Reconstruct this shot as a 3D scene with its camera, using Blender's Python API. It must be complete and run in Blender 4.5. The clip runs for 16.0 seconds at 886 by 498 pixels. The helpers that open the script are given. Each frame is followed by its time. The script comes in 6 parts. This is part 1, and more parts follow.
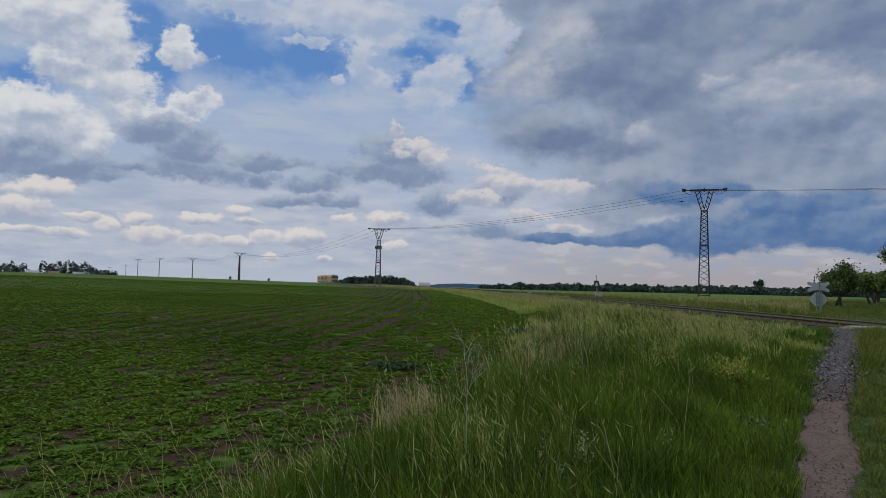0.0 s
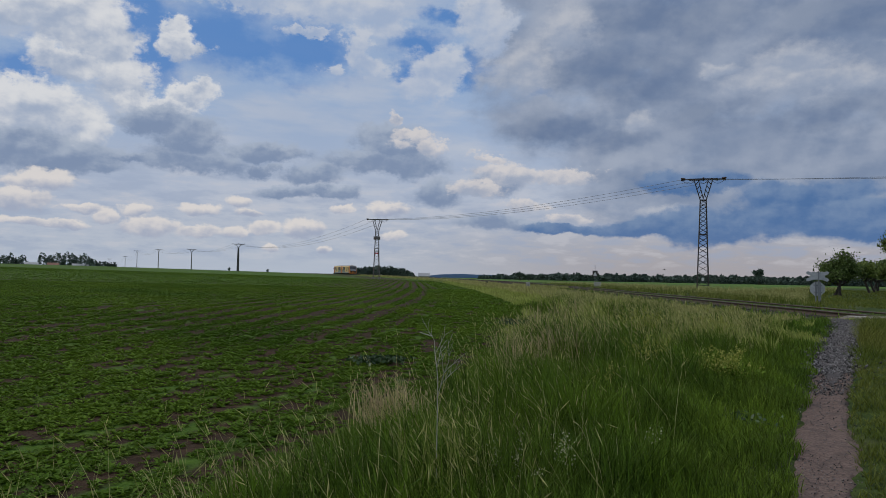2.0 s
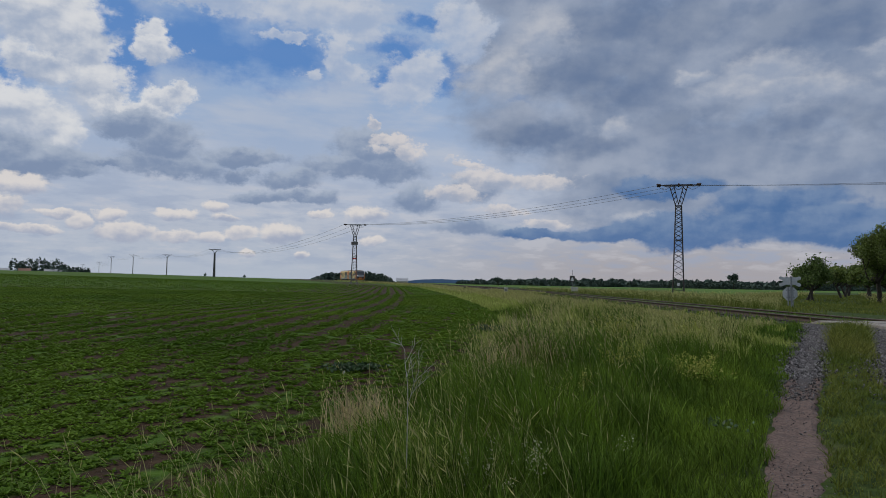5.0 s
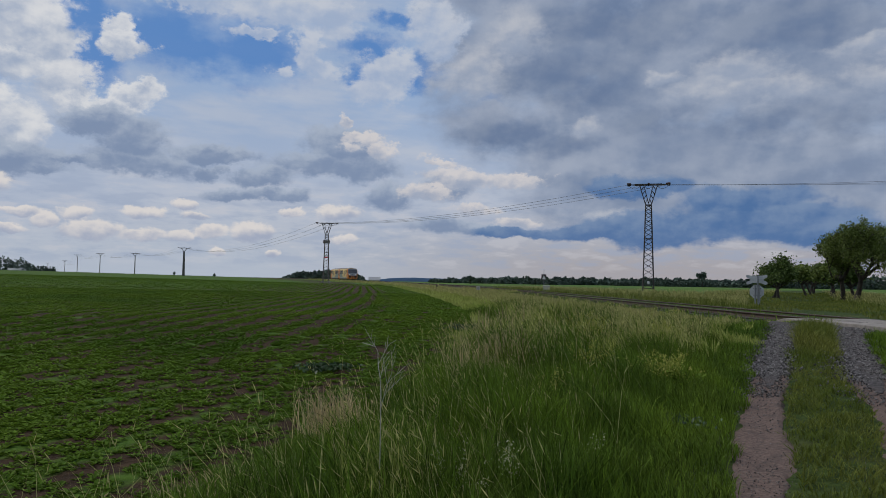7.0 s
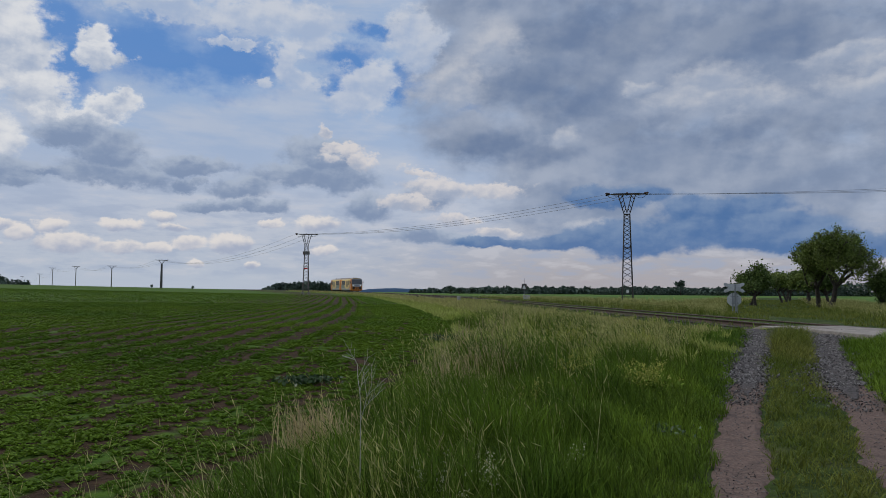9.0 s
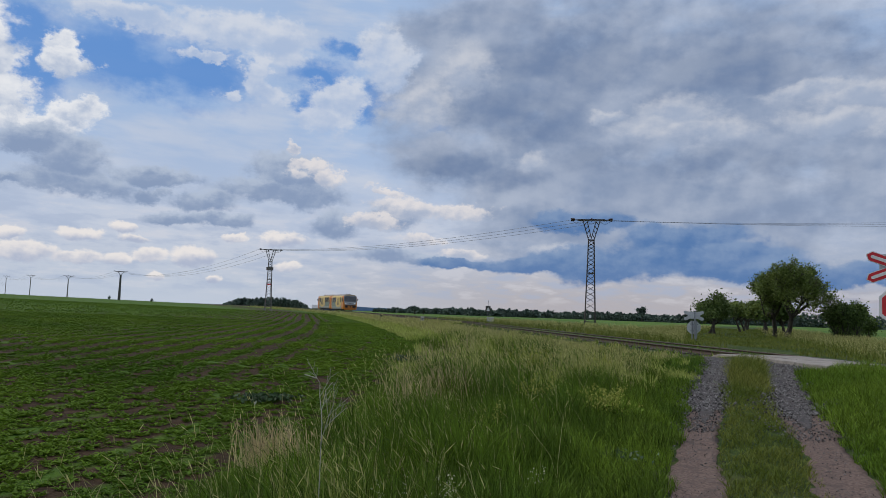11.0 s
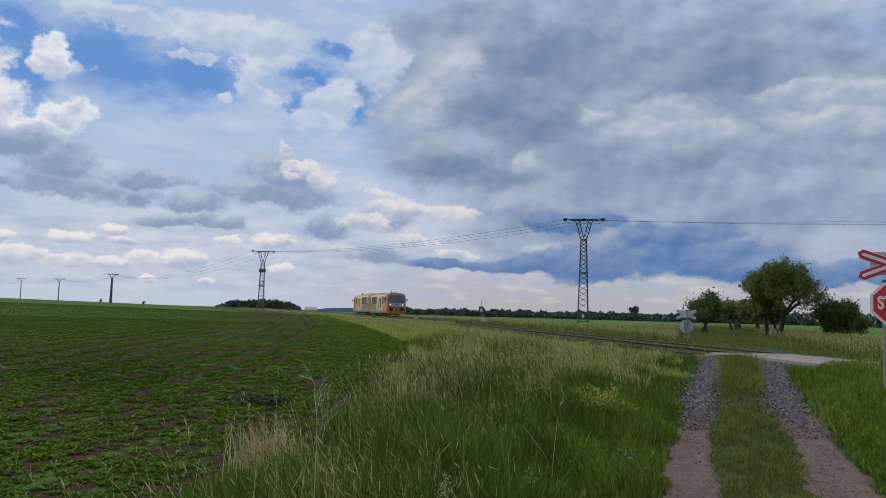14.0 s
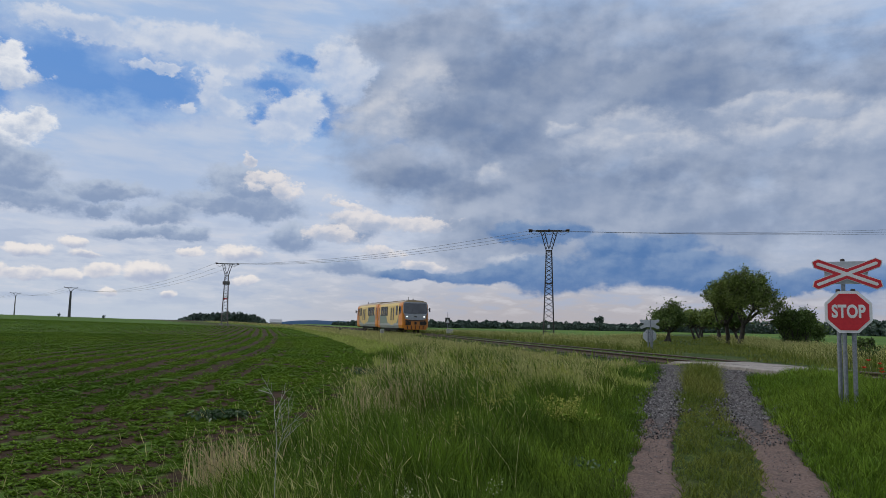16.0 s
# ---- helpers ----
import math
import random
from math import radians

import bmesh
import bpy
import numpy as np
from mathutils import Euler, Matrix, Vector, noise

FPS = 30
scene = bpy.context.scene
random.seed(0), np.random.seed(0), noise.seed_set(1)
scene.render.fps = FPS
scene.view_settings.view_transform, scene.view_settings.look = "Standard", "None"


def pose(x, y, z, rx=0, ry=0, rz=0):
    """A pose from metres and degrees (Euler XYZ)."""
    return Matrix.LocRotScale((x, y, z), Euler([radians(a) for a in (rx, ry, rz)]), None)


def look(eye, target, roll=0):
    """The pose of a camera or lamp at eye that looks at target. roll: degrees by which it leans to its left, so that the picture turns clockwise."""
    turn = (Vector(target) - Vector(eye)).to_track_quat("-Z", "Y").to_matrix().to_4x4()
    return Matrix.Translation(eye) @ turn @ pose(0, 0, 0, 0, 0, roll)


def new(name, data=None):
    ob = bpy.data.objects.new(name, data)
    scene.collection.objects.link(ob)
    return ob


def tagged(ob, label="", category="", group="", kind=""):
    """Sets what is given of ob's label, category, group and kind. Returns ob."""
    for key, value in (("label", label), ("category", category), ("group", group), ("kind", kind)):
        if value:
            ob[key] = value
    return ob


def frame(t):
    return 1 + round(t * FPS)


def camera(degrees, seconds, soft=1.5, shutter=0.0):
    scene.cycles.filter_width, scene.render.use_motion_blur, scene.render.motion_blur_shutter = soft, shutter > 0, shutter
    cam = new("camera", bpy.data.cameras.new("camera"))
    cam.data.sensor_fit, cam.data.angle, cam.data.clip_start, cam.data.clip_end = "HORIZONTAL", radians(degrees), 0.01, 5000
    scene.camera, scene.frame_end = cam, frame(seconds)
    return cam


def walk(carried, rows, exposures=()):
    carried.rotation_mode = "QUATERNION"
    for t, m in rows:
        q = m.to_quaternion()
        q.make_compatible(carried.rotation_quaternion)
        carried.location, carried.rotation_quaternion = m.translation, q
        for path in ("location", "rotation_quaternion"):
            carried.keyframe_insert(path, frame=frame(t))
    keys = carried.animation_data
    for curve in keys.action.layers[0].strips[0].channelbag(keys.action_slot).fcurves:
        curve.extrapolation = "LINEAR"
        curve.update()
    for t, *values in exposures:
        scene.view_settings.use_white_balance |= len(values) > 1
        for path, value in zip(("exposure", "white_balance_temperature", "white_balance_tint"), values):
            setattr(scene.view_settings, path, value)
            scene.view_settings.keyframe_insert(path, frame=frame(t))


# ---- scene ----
cam = camera(61.97, 16.0, soft=0.7)


def carried_pose(x, y, z, yaw, pitch, roll):
    """A hand-held pose: yaw to the left of +y, pitch up, roll to the left."""
    return pose(x, y, z, 0, 0, yaw) @ pose(0, 0, 0, 90 + pitch) @ pose(0, 0, 0, 0, 0, roll)


PATH = [
    (0.0, -0.250, -0.328, 1.583, 0.10, 2.94, 1.27),
    (0.5, -0.197, -0.240, 1.576, 0.57, 2.53, 0.87),
    (1.0, -0.210, -0.132, 1.585, 0.11, 2.27, 0.54),
    (1.5, -0.170, -0.062, 1.592, -0.18, 2.15, 0.62),
    (2.0, -0.063, 0.014, 1.597, 0.06, 2.20, 1.08),
    (2.5, -0.006, 0.031, 1.593, 0.14, 2.12, 1.22),
    (3.0, -0.011, 0.042, 1.592, -0.36, 2.08, 0.80),
    (3.5, -0.006, 0.036, 1.600, -0.86, 2.23, 0.37),
    (4.0, -0.015, 0.043, 1.606, -0.82, 2.79, 0.73),
    (6.5, -0.014, 0.039, 1.632, -3.34, 2.35, 0.95),
    (7.0, -0.020, 0.037, 1.633, -3.77, 2.55, 0.89),
    (7.5, -0.018, 0.030, 1.638, -4.07, 2.78, 0.77),
    (8.0, -0.013, 0.023, 1.638, -4.51, 3.01, 0.55),
    (8.5, -0.011, 0.024, 1.644, -4.88, 3.28, 0.45),
    (9.0, -0.013, 0.026, 1.644, -5.29, 3.36, 0.41),
    (9.5, -0.009, 0.020, 1.649, -6.46, 3.40, 0.60),
    (12.0, -0.033, 0.009, 1.647, -8.18, 5.88, 2.17),
    (12.5, -0.028, 0.009, 1.642, -8.15, 5.92, 2.13),
    (13.0, -0.024, 0.021, 1.641, -8.12, 5.64, 2.15),
    (13.5, -0.029, 0.019, 1.641, -8.38, 5.17, 1.96),
    (14.0, -0.034, 0.012, 1.645, -8.51, 5.06, 1.59),
    (14.5, -0.031, 0.017, 1.648, -8.73, 5.30, 1.32),
    (15.0, -0.014, 0.008, 1.650, -9.23, 5.54, 1.21),
    (15.5, -0.000, 0.015, 1.645, -9.95, 5.71, 1.18),
    (16.0, 0.000, 0.000, 1.650, -11.10, 6.00, 1.10),
]
walk(cam, [(t, carried_pose(*row)) for t, *row in PATH], [(0, 0), (7, 0), (9.5, 0.12), (12, 0.3), (16, 0.28)])


# ---- light ----
# Clouds: azimuth and elevation of the middle, half width and half height, in degrees.
HEADS = [(-30.2, 17.8, 5.2, 2.0), (-26.7, 17.2, 3.5, 2.5), (-24.8, 15.6, 2.0, 2.2), (-27.4, 14.2, 2.6, 1.4), (-24.0, 13.7, 2.1, 2.0), (-23.1, 12.3, 1.4, 0.7), (-20.4, 17.5, 1.1, 1.1), (-20.0, 16.3, 1.6, 1.0), (-19.1, 13.1, 2.0, 0.9), (-20.8, 12.1, 2.6, 0.9), (-29.5, 10.6, 3.9, 2.1), (-30.9, 11.5, 2.2, 1.4), (-26.9, 9.9, 2.1, 1.7)]
WISPS = [(-15.9, 20.2, 5.2, 0.9), (-9.1, 20.2, 4.8, 1.5), (-5.1, 20.0, 2.6, 1.7), (-10.6, 18.2, 2.1, 0.5), (-6.9, 17.5, 1.1, 2.0), (-6.1, 15.9, 1.7, 1.1), (-0.8, 16.1, 2.7, 1.7), (-1.4, 14.8, 2.6, 1.6), (-8.8, 15.2, 0.8, 0.6), (2.9, 19.2, 2.2, 2.6)]
CREST = [(-4.2, 12.2, 0.7, 0.5), (-2.8, 10.7, 1.7, 0.7), (-1.0, 9.8, 1.4, 0.8), (3.3, 9.3, 1.5, 0.4), (4.9, 8.1, 2.6, 0.9), (9.2, 8.1, 2.6, 0.7), (2.5, 6.8, 2.4, 0.7), (6.2, 5.6, 1.7, 0.5), (9.5, 4.7, 1.7, 0.4)]
SMALL = [(-29.1, 6.1, 2.3, 0.9), (-30.2, 4.8, 2.1, 0.9), (-18.4, 4.7, 1.5, 0.5), (-22.7, 4.4, 1.2, 0.5), (-15.8, 5.3, 0.9, 0.5), (-15.0, 4.6, 1.2, 0.3), (-24.5, 3.9, 1.0, 0.5), (-21.9, 3.3, 2.2, 0.7), (-18.5, 3.1, 2.3, 0.5), (-13.7, 3.5, 1.6, 0.6), (-10.8, 3.6, 1.6, 0.8), (-15.7, 3.1, 1.1, 0.5), (-13.0, 1.9, 0.6, 0.3), (-9.2, 2.0, 0.6, 0.3), (-3.8, 3.3, 1.0, 0.4), (-4.3, 5.2, 1.8, 0.6), (-7.7, 5.0, 1.0, 0.4), (-29.9, 3.3, 2.6, 0.3), (-27.5, 3.2, 2.2, 0.3), (-26.1, 4.3, 1.7, 0.3)]
BASES = [(-27.7, 7.8, 4.2, 1.1), (-30.1, 8.5, 3.1, 1.2), (-25.2, 7.3, 1.7, 0.5), (-18.7, 8.2, 3.5, 1.0), (-19.0, 9.8, 2.5, 1.7), (-21.6, 10.9, 2.6, 1.0), (-13.4, 9.2, 2.7, 0.7), (-10.4, 7.6, 2.0, 0.7), (-11.9, 6.3, 2.6, 0.4), (-9.0, 6.3, 2.0, 0.5), (-4.8, 8.7, 4.6, 1.0), (-4.2, 10.2, 2.6, 1.5), (-23.3, 8.0, 2.0, 0.4), (-14.1, 7.9, 1.1, 0.5), (-0.6, 6.5, 1.7, 1.0), (3.9, 4.3, 2.6, 0.5), (6.3, 4.1, 2.2, 0.4), (4.0, 7.2, 1.7, 0.9)]
GAPS = [(-23.0, 18.1, 3.3, 2.0), (-30.3, 13.6, 2.6, 1.5), (-17.1, 17.5, 4.8, 2.6), (-10.7, 16.9, 3.9, 2.4), (-14.9, 16.3, 3.9, 1.7), (-2.4, 17.9, 2.6, 1.1), (2.5, 16.6, 1.2, 1.2), (1.9, 15.1, 1.0, 0.9), (0.2, 19.6, 1.6, 0.7), (7.5, 14.1, 1.1, 0.4), (-3.2, 15.8, 1.2, 1.0), (-22.1, 15.5, 2.2, 2.6)]
DECK = [(11.7, 18.3, 8.3, 7.4), (21.5, 17.2, 11.4, 7.9), (30.1, 15.6, 10.5, 8.7), (15.5, 11.0, 9.2, 4.2), (24.8, 8.8, 11.8, 4.4), (6.0, 17.2, 3.7, 3.9), (7.0, 12.2, 4.8, 2.0), (9.0, 21.1, 6.6, 2.6), (18.8, 7.0, 10.1, 3.1), (28.0, 6.3, 10.5, 3.3), (45.0, 11.0, 14.0, 10.0), (58.0, 12.0, 14.0, 11.0)]
HEAVY = [(17.5, 19.1, 7.4, 2.6), (14.2, 15.7, 4.8, 2.6), (19.1, 12.0, 3.7, 1.1), (13.5, 10.7, 2.6, 1.0), (27.0, 11.5, 3.5, 1.1), (28.8, 18.3, 7.4, 2.2), (8.3, 11.5, 3.9, 1.3), (9.1, 15.5, 2.6, 1.7), (40.5, 19.0, 6.1, 2.6), (32.9, 10.9, 4.8, 0.9)]
LIGHT = [(25.6, 15.0, 2.7, 1.4), (23.4, 14.1, 2.6, 1.0), (27.4, 13.6, 3.9, 1.0), (20.4, 15.3, 1.3, 0.4), (9.5, 18.6, 2.0, 2.0), (14.3, 11.9, 1.0, 0.8), (6.1, 16.0, 2.6, 2.0), (16.8, 5.3, 2.0, 0.4), (34.9, 16.3, 2.6, 0.5), (37.5, 15.7, 3.1, 0.7), (41.7, 14.3, 2.6, 1.3), (36.7, 14.0, 3.5, 1.0)]
BELT = [(14.8, 4.1, 4.8, 0.8), (19.2, 4.3, 5.7, 1.3), (25.2, 4.6, 6.6, 1.5), (30.0, 4.5, 4.8, 1.6), (9.7, 3.8, 3.1, 0.5), (27.0, 6.4, 5.2, 1.2), (18.8, 7.4, 3.9, 0.9), (30.8, 3.8, 6.6, 1.0), (39.2, 3.7, 5.7, 1.0), (46.2, 3.6, 8.7, 1.1), (51.7, 3.6, 8.7, 1.1)]


def world():
    """A sky of broken cumulus under a pale veil, blue in the gaps, dark and low to the right."""
    w = bpy.data.worlds.new("world")
    scene.world = w
    w.use_nodes = True
    nt = w.node_tree
    nt.nodes.clear()

    def node(kind, **inputs):
        return nt.nodes.new("ShaderNode" + kind)

    def plug(value, socket):
        if isinstance(value, (int, float)):
            socket.default_value = value
        elif isinstance(value, tuple):
            socket.default_value = value if len(value) == len(socket.default_value) else (*value, 1)
        else:
            nt.links.new(value, socket)

    def calc(op, a, b=0.0, c=0.0):
        n = node("Math")
        n.operation = op
        for v, s in zip((a, b, c), n.inputs):
            plug(v, s)
        return n.outputs[0]

    def vec(op, a, b):
        n = node("VectorMath")
        n.operation = op
        plug(a, n.inputs[0])
        if b is not None:
            plug(b, n.inputs[1])
        return n.outputs["Value"] if op in ("LENGTH", "DOT_PRODUCT") else n.outputs[0]

    def step(value, lo, hi, a=0.0, b=1.0):
        n = node("MapRange")
        n.interpolation_type = "SMOOTHSTEP"
        for v, s in zip((value, lo, hi, a, b), n.inputs):
            plug(v, s)
        return n.outputs[0]

    def mix(f, a, b):
        n = node("Mix")
        n.data_type = "RGBA"
        plug(f, n.inputs[0])
        plug(a, n.inputs[6])
        plug(b, n.inputs[7])
        return n.outputs[2]

    def fbm(v, scale, detail=6.0, rough=0.55):
        n = node("TexNoise")
        n.noise_dimensions = "3D"
        plug(v, n.inputs["Vector"])
        n.inputs["Scale"].default_value, n.inputs["Detail"].default_value, n.inputs["Roughness"].default_value = scale, detail, rough
        return n.outputs["Fac"]

    def srgb(r, g, b):
        return tuple((c / 255 / 12.92) if c < 11 else ((c / 255 + 0.055) / 1.055) ** 2.4 for c in (r, g, b))

    way = node("TexCoord").outputs["Generated"]
    split = node("SeparateXYZ")
    nt.links.new(way, split.inputs[0])
    az = calc("MULTIPLY", calc("ARCTAN2", split.outputs[0], split.outputs[1]), 57.2958)
    el = calc("MULTIPLY", calc("ARCSINE", split.outputs[2]), 57.2958)
    def pair(a, b):
        n = node("CombineXYZ")
        plug(a, n.inputs[0])
        plug(b, n.inputs[1])
        return n.outputs[0]

    flat_way = pair(az, el)
    grain = pair(az, calc("MULTIPLY", el, 1.35))

    def drift(scale, detail, rough):
        """Two noises side by side, about zero."""
        return pair(calc("SUBTRACT", fbm(grain, scale, detail, rough), 0.5), calc("SUBTRACT", fbm(vec("ADD", grain, (71.0, 43.0, 9.0)), scale, detail, rough), 0.5))

    big, fine = drift(0.14, 3, 0.5), drift(0.5, 8, 0.62)
    low = step(el, 1.5, 12, 0.3, 1.0)
    warp = vec("ADD", vec("MULTIPLY", big, (2.6, 1.6, 0)), vec("MULTIPLY", fine, (4.2, 3.0, 0)))
    scaled = node("VectorMath")
    scaled.operation = "SCALE"
    nt.links.new(warp, scaled.inputs[0])
    nt.links.new(low, scaled.inputs[3])
    spot = vec("ADD", flat_way, scaled.outputs[0])
    soft = vec("ADD", flat_way, vec("ADD", vec("MULTIPLY", big, (6.0, 3.0, 0)), vec("MULTIPLY", fine, (3.0, 1.6, 0))))

    def field(blobs, where):
        """Nearness to the blobs' middles, and how high within its blob a place lies."""
        total = tall = None
        for a, e, ra, re in blobs:
            q = vec("MULTIPLY", vec("SUBTRACT", where, (a, e, 0.0)), (1 / ra, 1 / re, 0.0))
            near = calc("SUBTRACT", 1.0, vec("LENGTH", q, None))
            up = vec("DOT_PRODUCT", q, (0.0, 1.0, 0.0))
            if total is None:
                total, tall = near, up
                continue
            wins = calc("ADD", calc("MULTIPLY", calc("SUBTRACT", near, total), 1.6), 0.5)
            nt.nodes[-1].use_clamp = True
            tall = calc("ADD", tall, calc("MULTIPLY", calc("SUBTRACT", up, tall), wins))
            total = calc("SMOOTH_MAX", total, near, 0.2)
        return total, tall

    n_mid = fbm(grain, 0.3, 8, 0.58)
    n_fine = fbm(grain, 0.9, 8, 0.62)
    n_big = fbm(grain, 0.1, 4, 0.5)
    # relief: how much denser the cloud is here than a little way towards the light, high on the left
    lit = calc("SUBTRACT", fbm(grain, 0.28, 6, 0.5), fbm(vec("ADD", grain, (-0.4, 0.7, 0.0)), 0.28, 6, 0.5))
    broad = calc("SUBTRACT", fbm(grain, 0.13, 5, 0.48), fbm(vec("ADD", grain, (-0.7, 1.2, 0.0)), 0.13, 5, 0.48))
    lit_fine = calc("SUBTRACT", n_fine, fbm(vec("ADD", grain, (-0.16, 0.24, 0.0)), 0.9, 8, 0.62))
    relief = calc("ADD", lit, calc("MULTIPLY", lit_fine, 0.16))

    clear = node("TexSky")
    clear.sky_type = "NISHITA"
    clear.sun_disc = False
    clear.sun_elevation, clear.sun_rotation = radians(50), radians(-60)
    deep = mix(0.8, mix(0.938, clear.outputs[0], (0.0, 0.0, 0.0)), srgb(96, 152, 222))
    # the pale veil, drawn out in streaks
    streak = fbm(pair(calc("ADD", calc("MULTIPLY", az, 0.35), calc("MULTIPLY", el, 0.25)), calc("MULTIPLY", el, 1.6)), 0.35, 7, 0.55)
    veil = mix(step(el, 3, 15), srgb(206, 211, 223), srgb(170, 194, 227))
    veil = mix(step(streak, 0.38, 0.66, 0, 0.75), veil, srgb(212, 217, 228))
    veil = mix(step(n_big, 0.35, 0.65, 0.4, 0), veil, srgb(170, 189, 218))
    cream = mix(step(az, -12, 18), srgb(200, 208, 221), srgb(187, 181, 184))
    col = mix(step(el, 0.5, 6.5, 1, 0), veil, cream)
    near_gap, _ = field(GAPS, spot)
    gap = step(calc("ADD", near_gap, calc("MULTIPLY", calc("SUBTRACT", streak, 0.5), 1.4)), -0.45, 0.7, 0, 0.95)
    col = mix(gap, col, deep)
    # broken cloud over the rest of the sky, behind the view and overhead
    aside = calc("MAXIMUM", step(calc("ABSOLUTE", calc("SUBTRACT", az, 5.5)), 46, 62), step(el, 25, 34))
    bank = mix(step(n_mid, 0.35, 0.65), srgb(150, 162, 184), srgb(212, 217, 227))
    col = mix(calc("MULTIPLY", aside, step(n_big, 0.35, 0.55, 0.35, 1)), col, bank)

    def cumulus(col, blobs, where, under, top, lo, hi, strength=1.0, rough=0.9, lift=0.0, turn=1.0):
        """Clouds with lit heads and shaded feet, their edges broken by the fine grain."""
        near, tall = field(blobs, where)
        cover = calc("ADD", near, calc("MULTIPLY", calc("SUBTRACT", n_fine, 0.5), rough))
        light = calc("ADD", calc("MULTIPLY", tall, 0.45 * turn), calc("ADD", calc("MULTIPLY", relief, 2.6), lift))
        light = calc("SUBTRACT", light, calc("MULTIPLY", near, 0.25))
        tone = mix(step(light, -0.6, 0.5), srgb(*under), srgb(*top))
        return mix(step(cover, lo, hi, 0, strength), col, tone)

    # faint far rows close to the horizon
    rows = fbm(pair(az, calc("MULTIPLY", el, 4.0)), 0.28, 7, 0.58)
    low_zone = calc("MULTIPLY", step(el, 0.3, 1.8), step(el, 5.0, 10.0, 1, 0))
    col = mix(calc("MULTIPLY", low_zone, step(rows, 0.47, 0.62, 0, 0.5)), col, srgb(171, 185, 210))
    col = mix(calc("MULTIPLY", low_zone, step(rows, 0.36, 0.48, 0.36, 0)), col, srgb(228, 225, 228))
    # the heavy deck
    edge, _ = field(DECK, soft)
    cover = calc("ADD", edge, calc("MULTIPLY", calc("SUBTRACT", n_mid, 0.5), 1.1))
    mould = calc("ADD", calc("MULTIPLY", broad, 1.1), calc("MULTIPLY", relief, 0.38))
    body = mix(step(mould, -0.17, 0.17), srgb(136, 153, 181), srgb(180, 189, 206))
    body = mix(step(n_big, 0.35, 0.62, 0.0, 0.4), body, srgb(142, 157, 183))
    heavy, _ = field(HEAVY, soft)
    heavy = calc("ADD", heavy, calc("MULTIPLY", calc("SUBTRACT", n_mid, 0.5), 1.5))
    body = mix(step(heavy, -0.4, 0.8, 0, 0.75), body, mix(step(mould, -0.16, 0.16), srgb(108, 129, 164), srgb(140, 154, 178)))
    col = mix(step(cover, -0.3, 0.5, 0, 0.96), col, body)
    col = cumulus(col, LIGHT, soft, (170, 182, 203), (210, 212, 219), -0.55, 0.6, 0.85, 1.0)
    # torn white cloud high up, heads and their grey feet
    col = cumulus(col, WISPS, spot, (180, 196, 222), (219, 223, 232), -0.12, 0.4, 0.88, 1.0, 0.1)
    col = cumulus(col, HEADS, spot, (180, 193, 215), (244, 243, 243), -0.2, 0.3, 0.97, 0.9, 0.1)
    col = cumulus(col, BASES, spot, (140, 158, 188), (186, 197, 214), -0.42, 0.22, 0.92, 0.9, -0.1)
    col = cumulus(col, CREST, spot, (176, 186, 206), (240, 232, 228), -0.2, 0.3, 0.85, 1.3, 0.1)
    col = cumulus(col, SMALL, spot, (182, 190, 210), (246, 238, 232), -0.14, 0.3, 0.95, 1.1, 0.15, 1.5)
    # the blue-black belt with its clean lower edge
    near_belt, tall_belt = field(BELT, soft)
    belt = calc("ADD", near_belt, calc("MULTIPLY", calc("SUBTRACT", n_mid, 0.5), 1.2))
    ink = mix(step(calc("ADD", relief, calc("MULTIPLY", tall_belt, 0.16)), -0.2, 0.25), srgb(82, 122, 174), srgb(130, 155, 190))
    col = mix(step(belt, -0.15, 0.3, 0, 0.9), col, ink)
    # the ground's own tone under the horizon
    col = mix(step(el, -1.5, -0.3, 1, 0), col, srgb(70, 84, 60))
    bg = node("Background")
    out = node("OutputWorld")
    nt.links.new(vec("MULTIPLY", col, (0.975, 1.0, 1.035)), bg.inputs[0])
    bg.inputs[1].default_value = 0.755
    nt.links.new(bg.outputs[0], out.inputs[0])


world()
sun = new("sun", bpy.data.lights.new("sun", "SUN"))
sun.data.energy, sun.data.angle, sun.data.color = 1.45, radians(20), (1, 0.95, 0.88)
sun.matrix_world = look((-52, 30, 70), (0, 0, 0))


# ---- the lie of the land ----
def lerp(x, xs, ys):
    return float(np.interp(x, xs, ys))


def land(x, y):
    """The height of the ground, for arrays."""
    x, y = np.asarray(x, float), np.asarray(y, float)
    away = np.hypot(x, y)
    d = np.where(y > 0, np.hypot(0.5 * x, y), np.abs(x) * 0.5)
    h = np.interp(d, [0, 3, 6.7, 10, 14, 18, 60], [-0.05, 0.02, 0.17, 0.36, 0.6, 0.78, 0.8])
    h = h + 0.003 * np.clip(away - 60, 0, 200) * np.interp(x, [-10, 40], [1, 0.1])
    h = h + 0.016 * np.clip(-x - 5, 0, 110) * np.interp(away, [15, 90], [0, 1])
    h = h - 0.03 * np.clip(away - 300, 0, 500) * np.interp(x, [-60, 0], [1, 0])
    return h


TRACK = [(16, -80), (14.2, -40), (13, -10), (12.3, 8), (12.2, 20), (12.8, 45), (13.3, 65), (13.0, 81.4), (10.3, 109), (7.2, 131), (-1.7, 180), (-27.9, 276.7), (-64.7, 369.6), (-86.7, 414.5), (-133, 500), (-210, 620)]


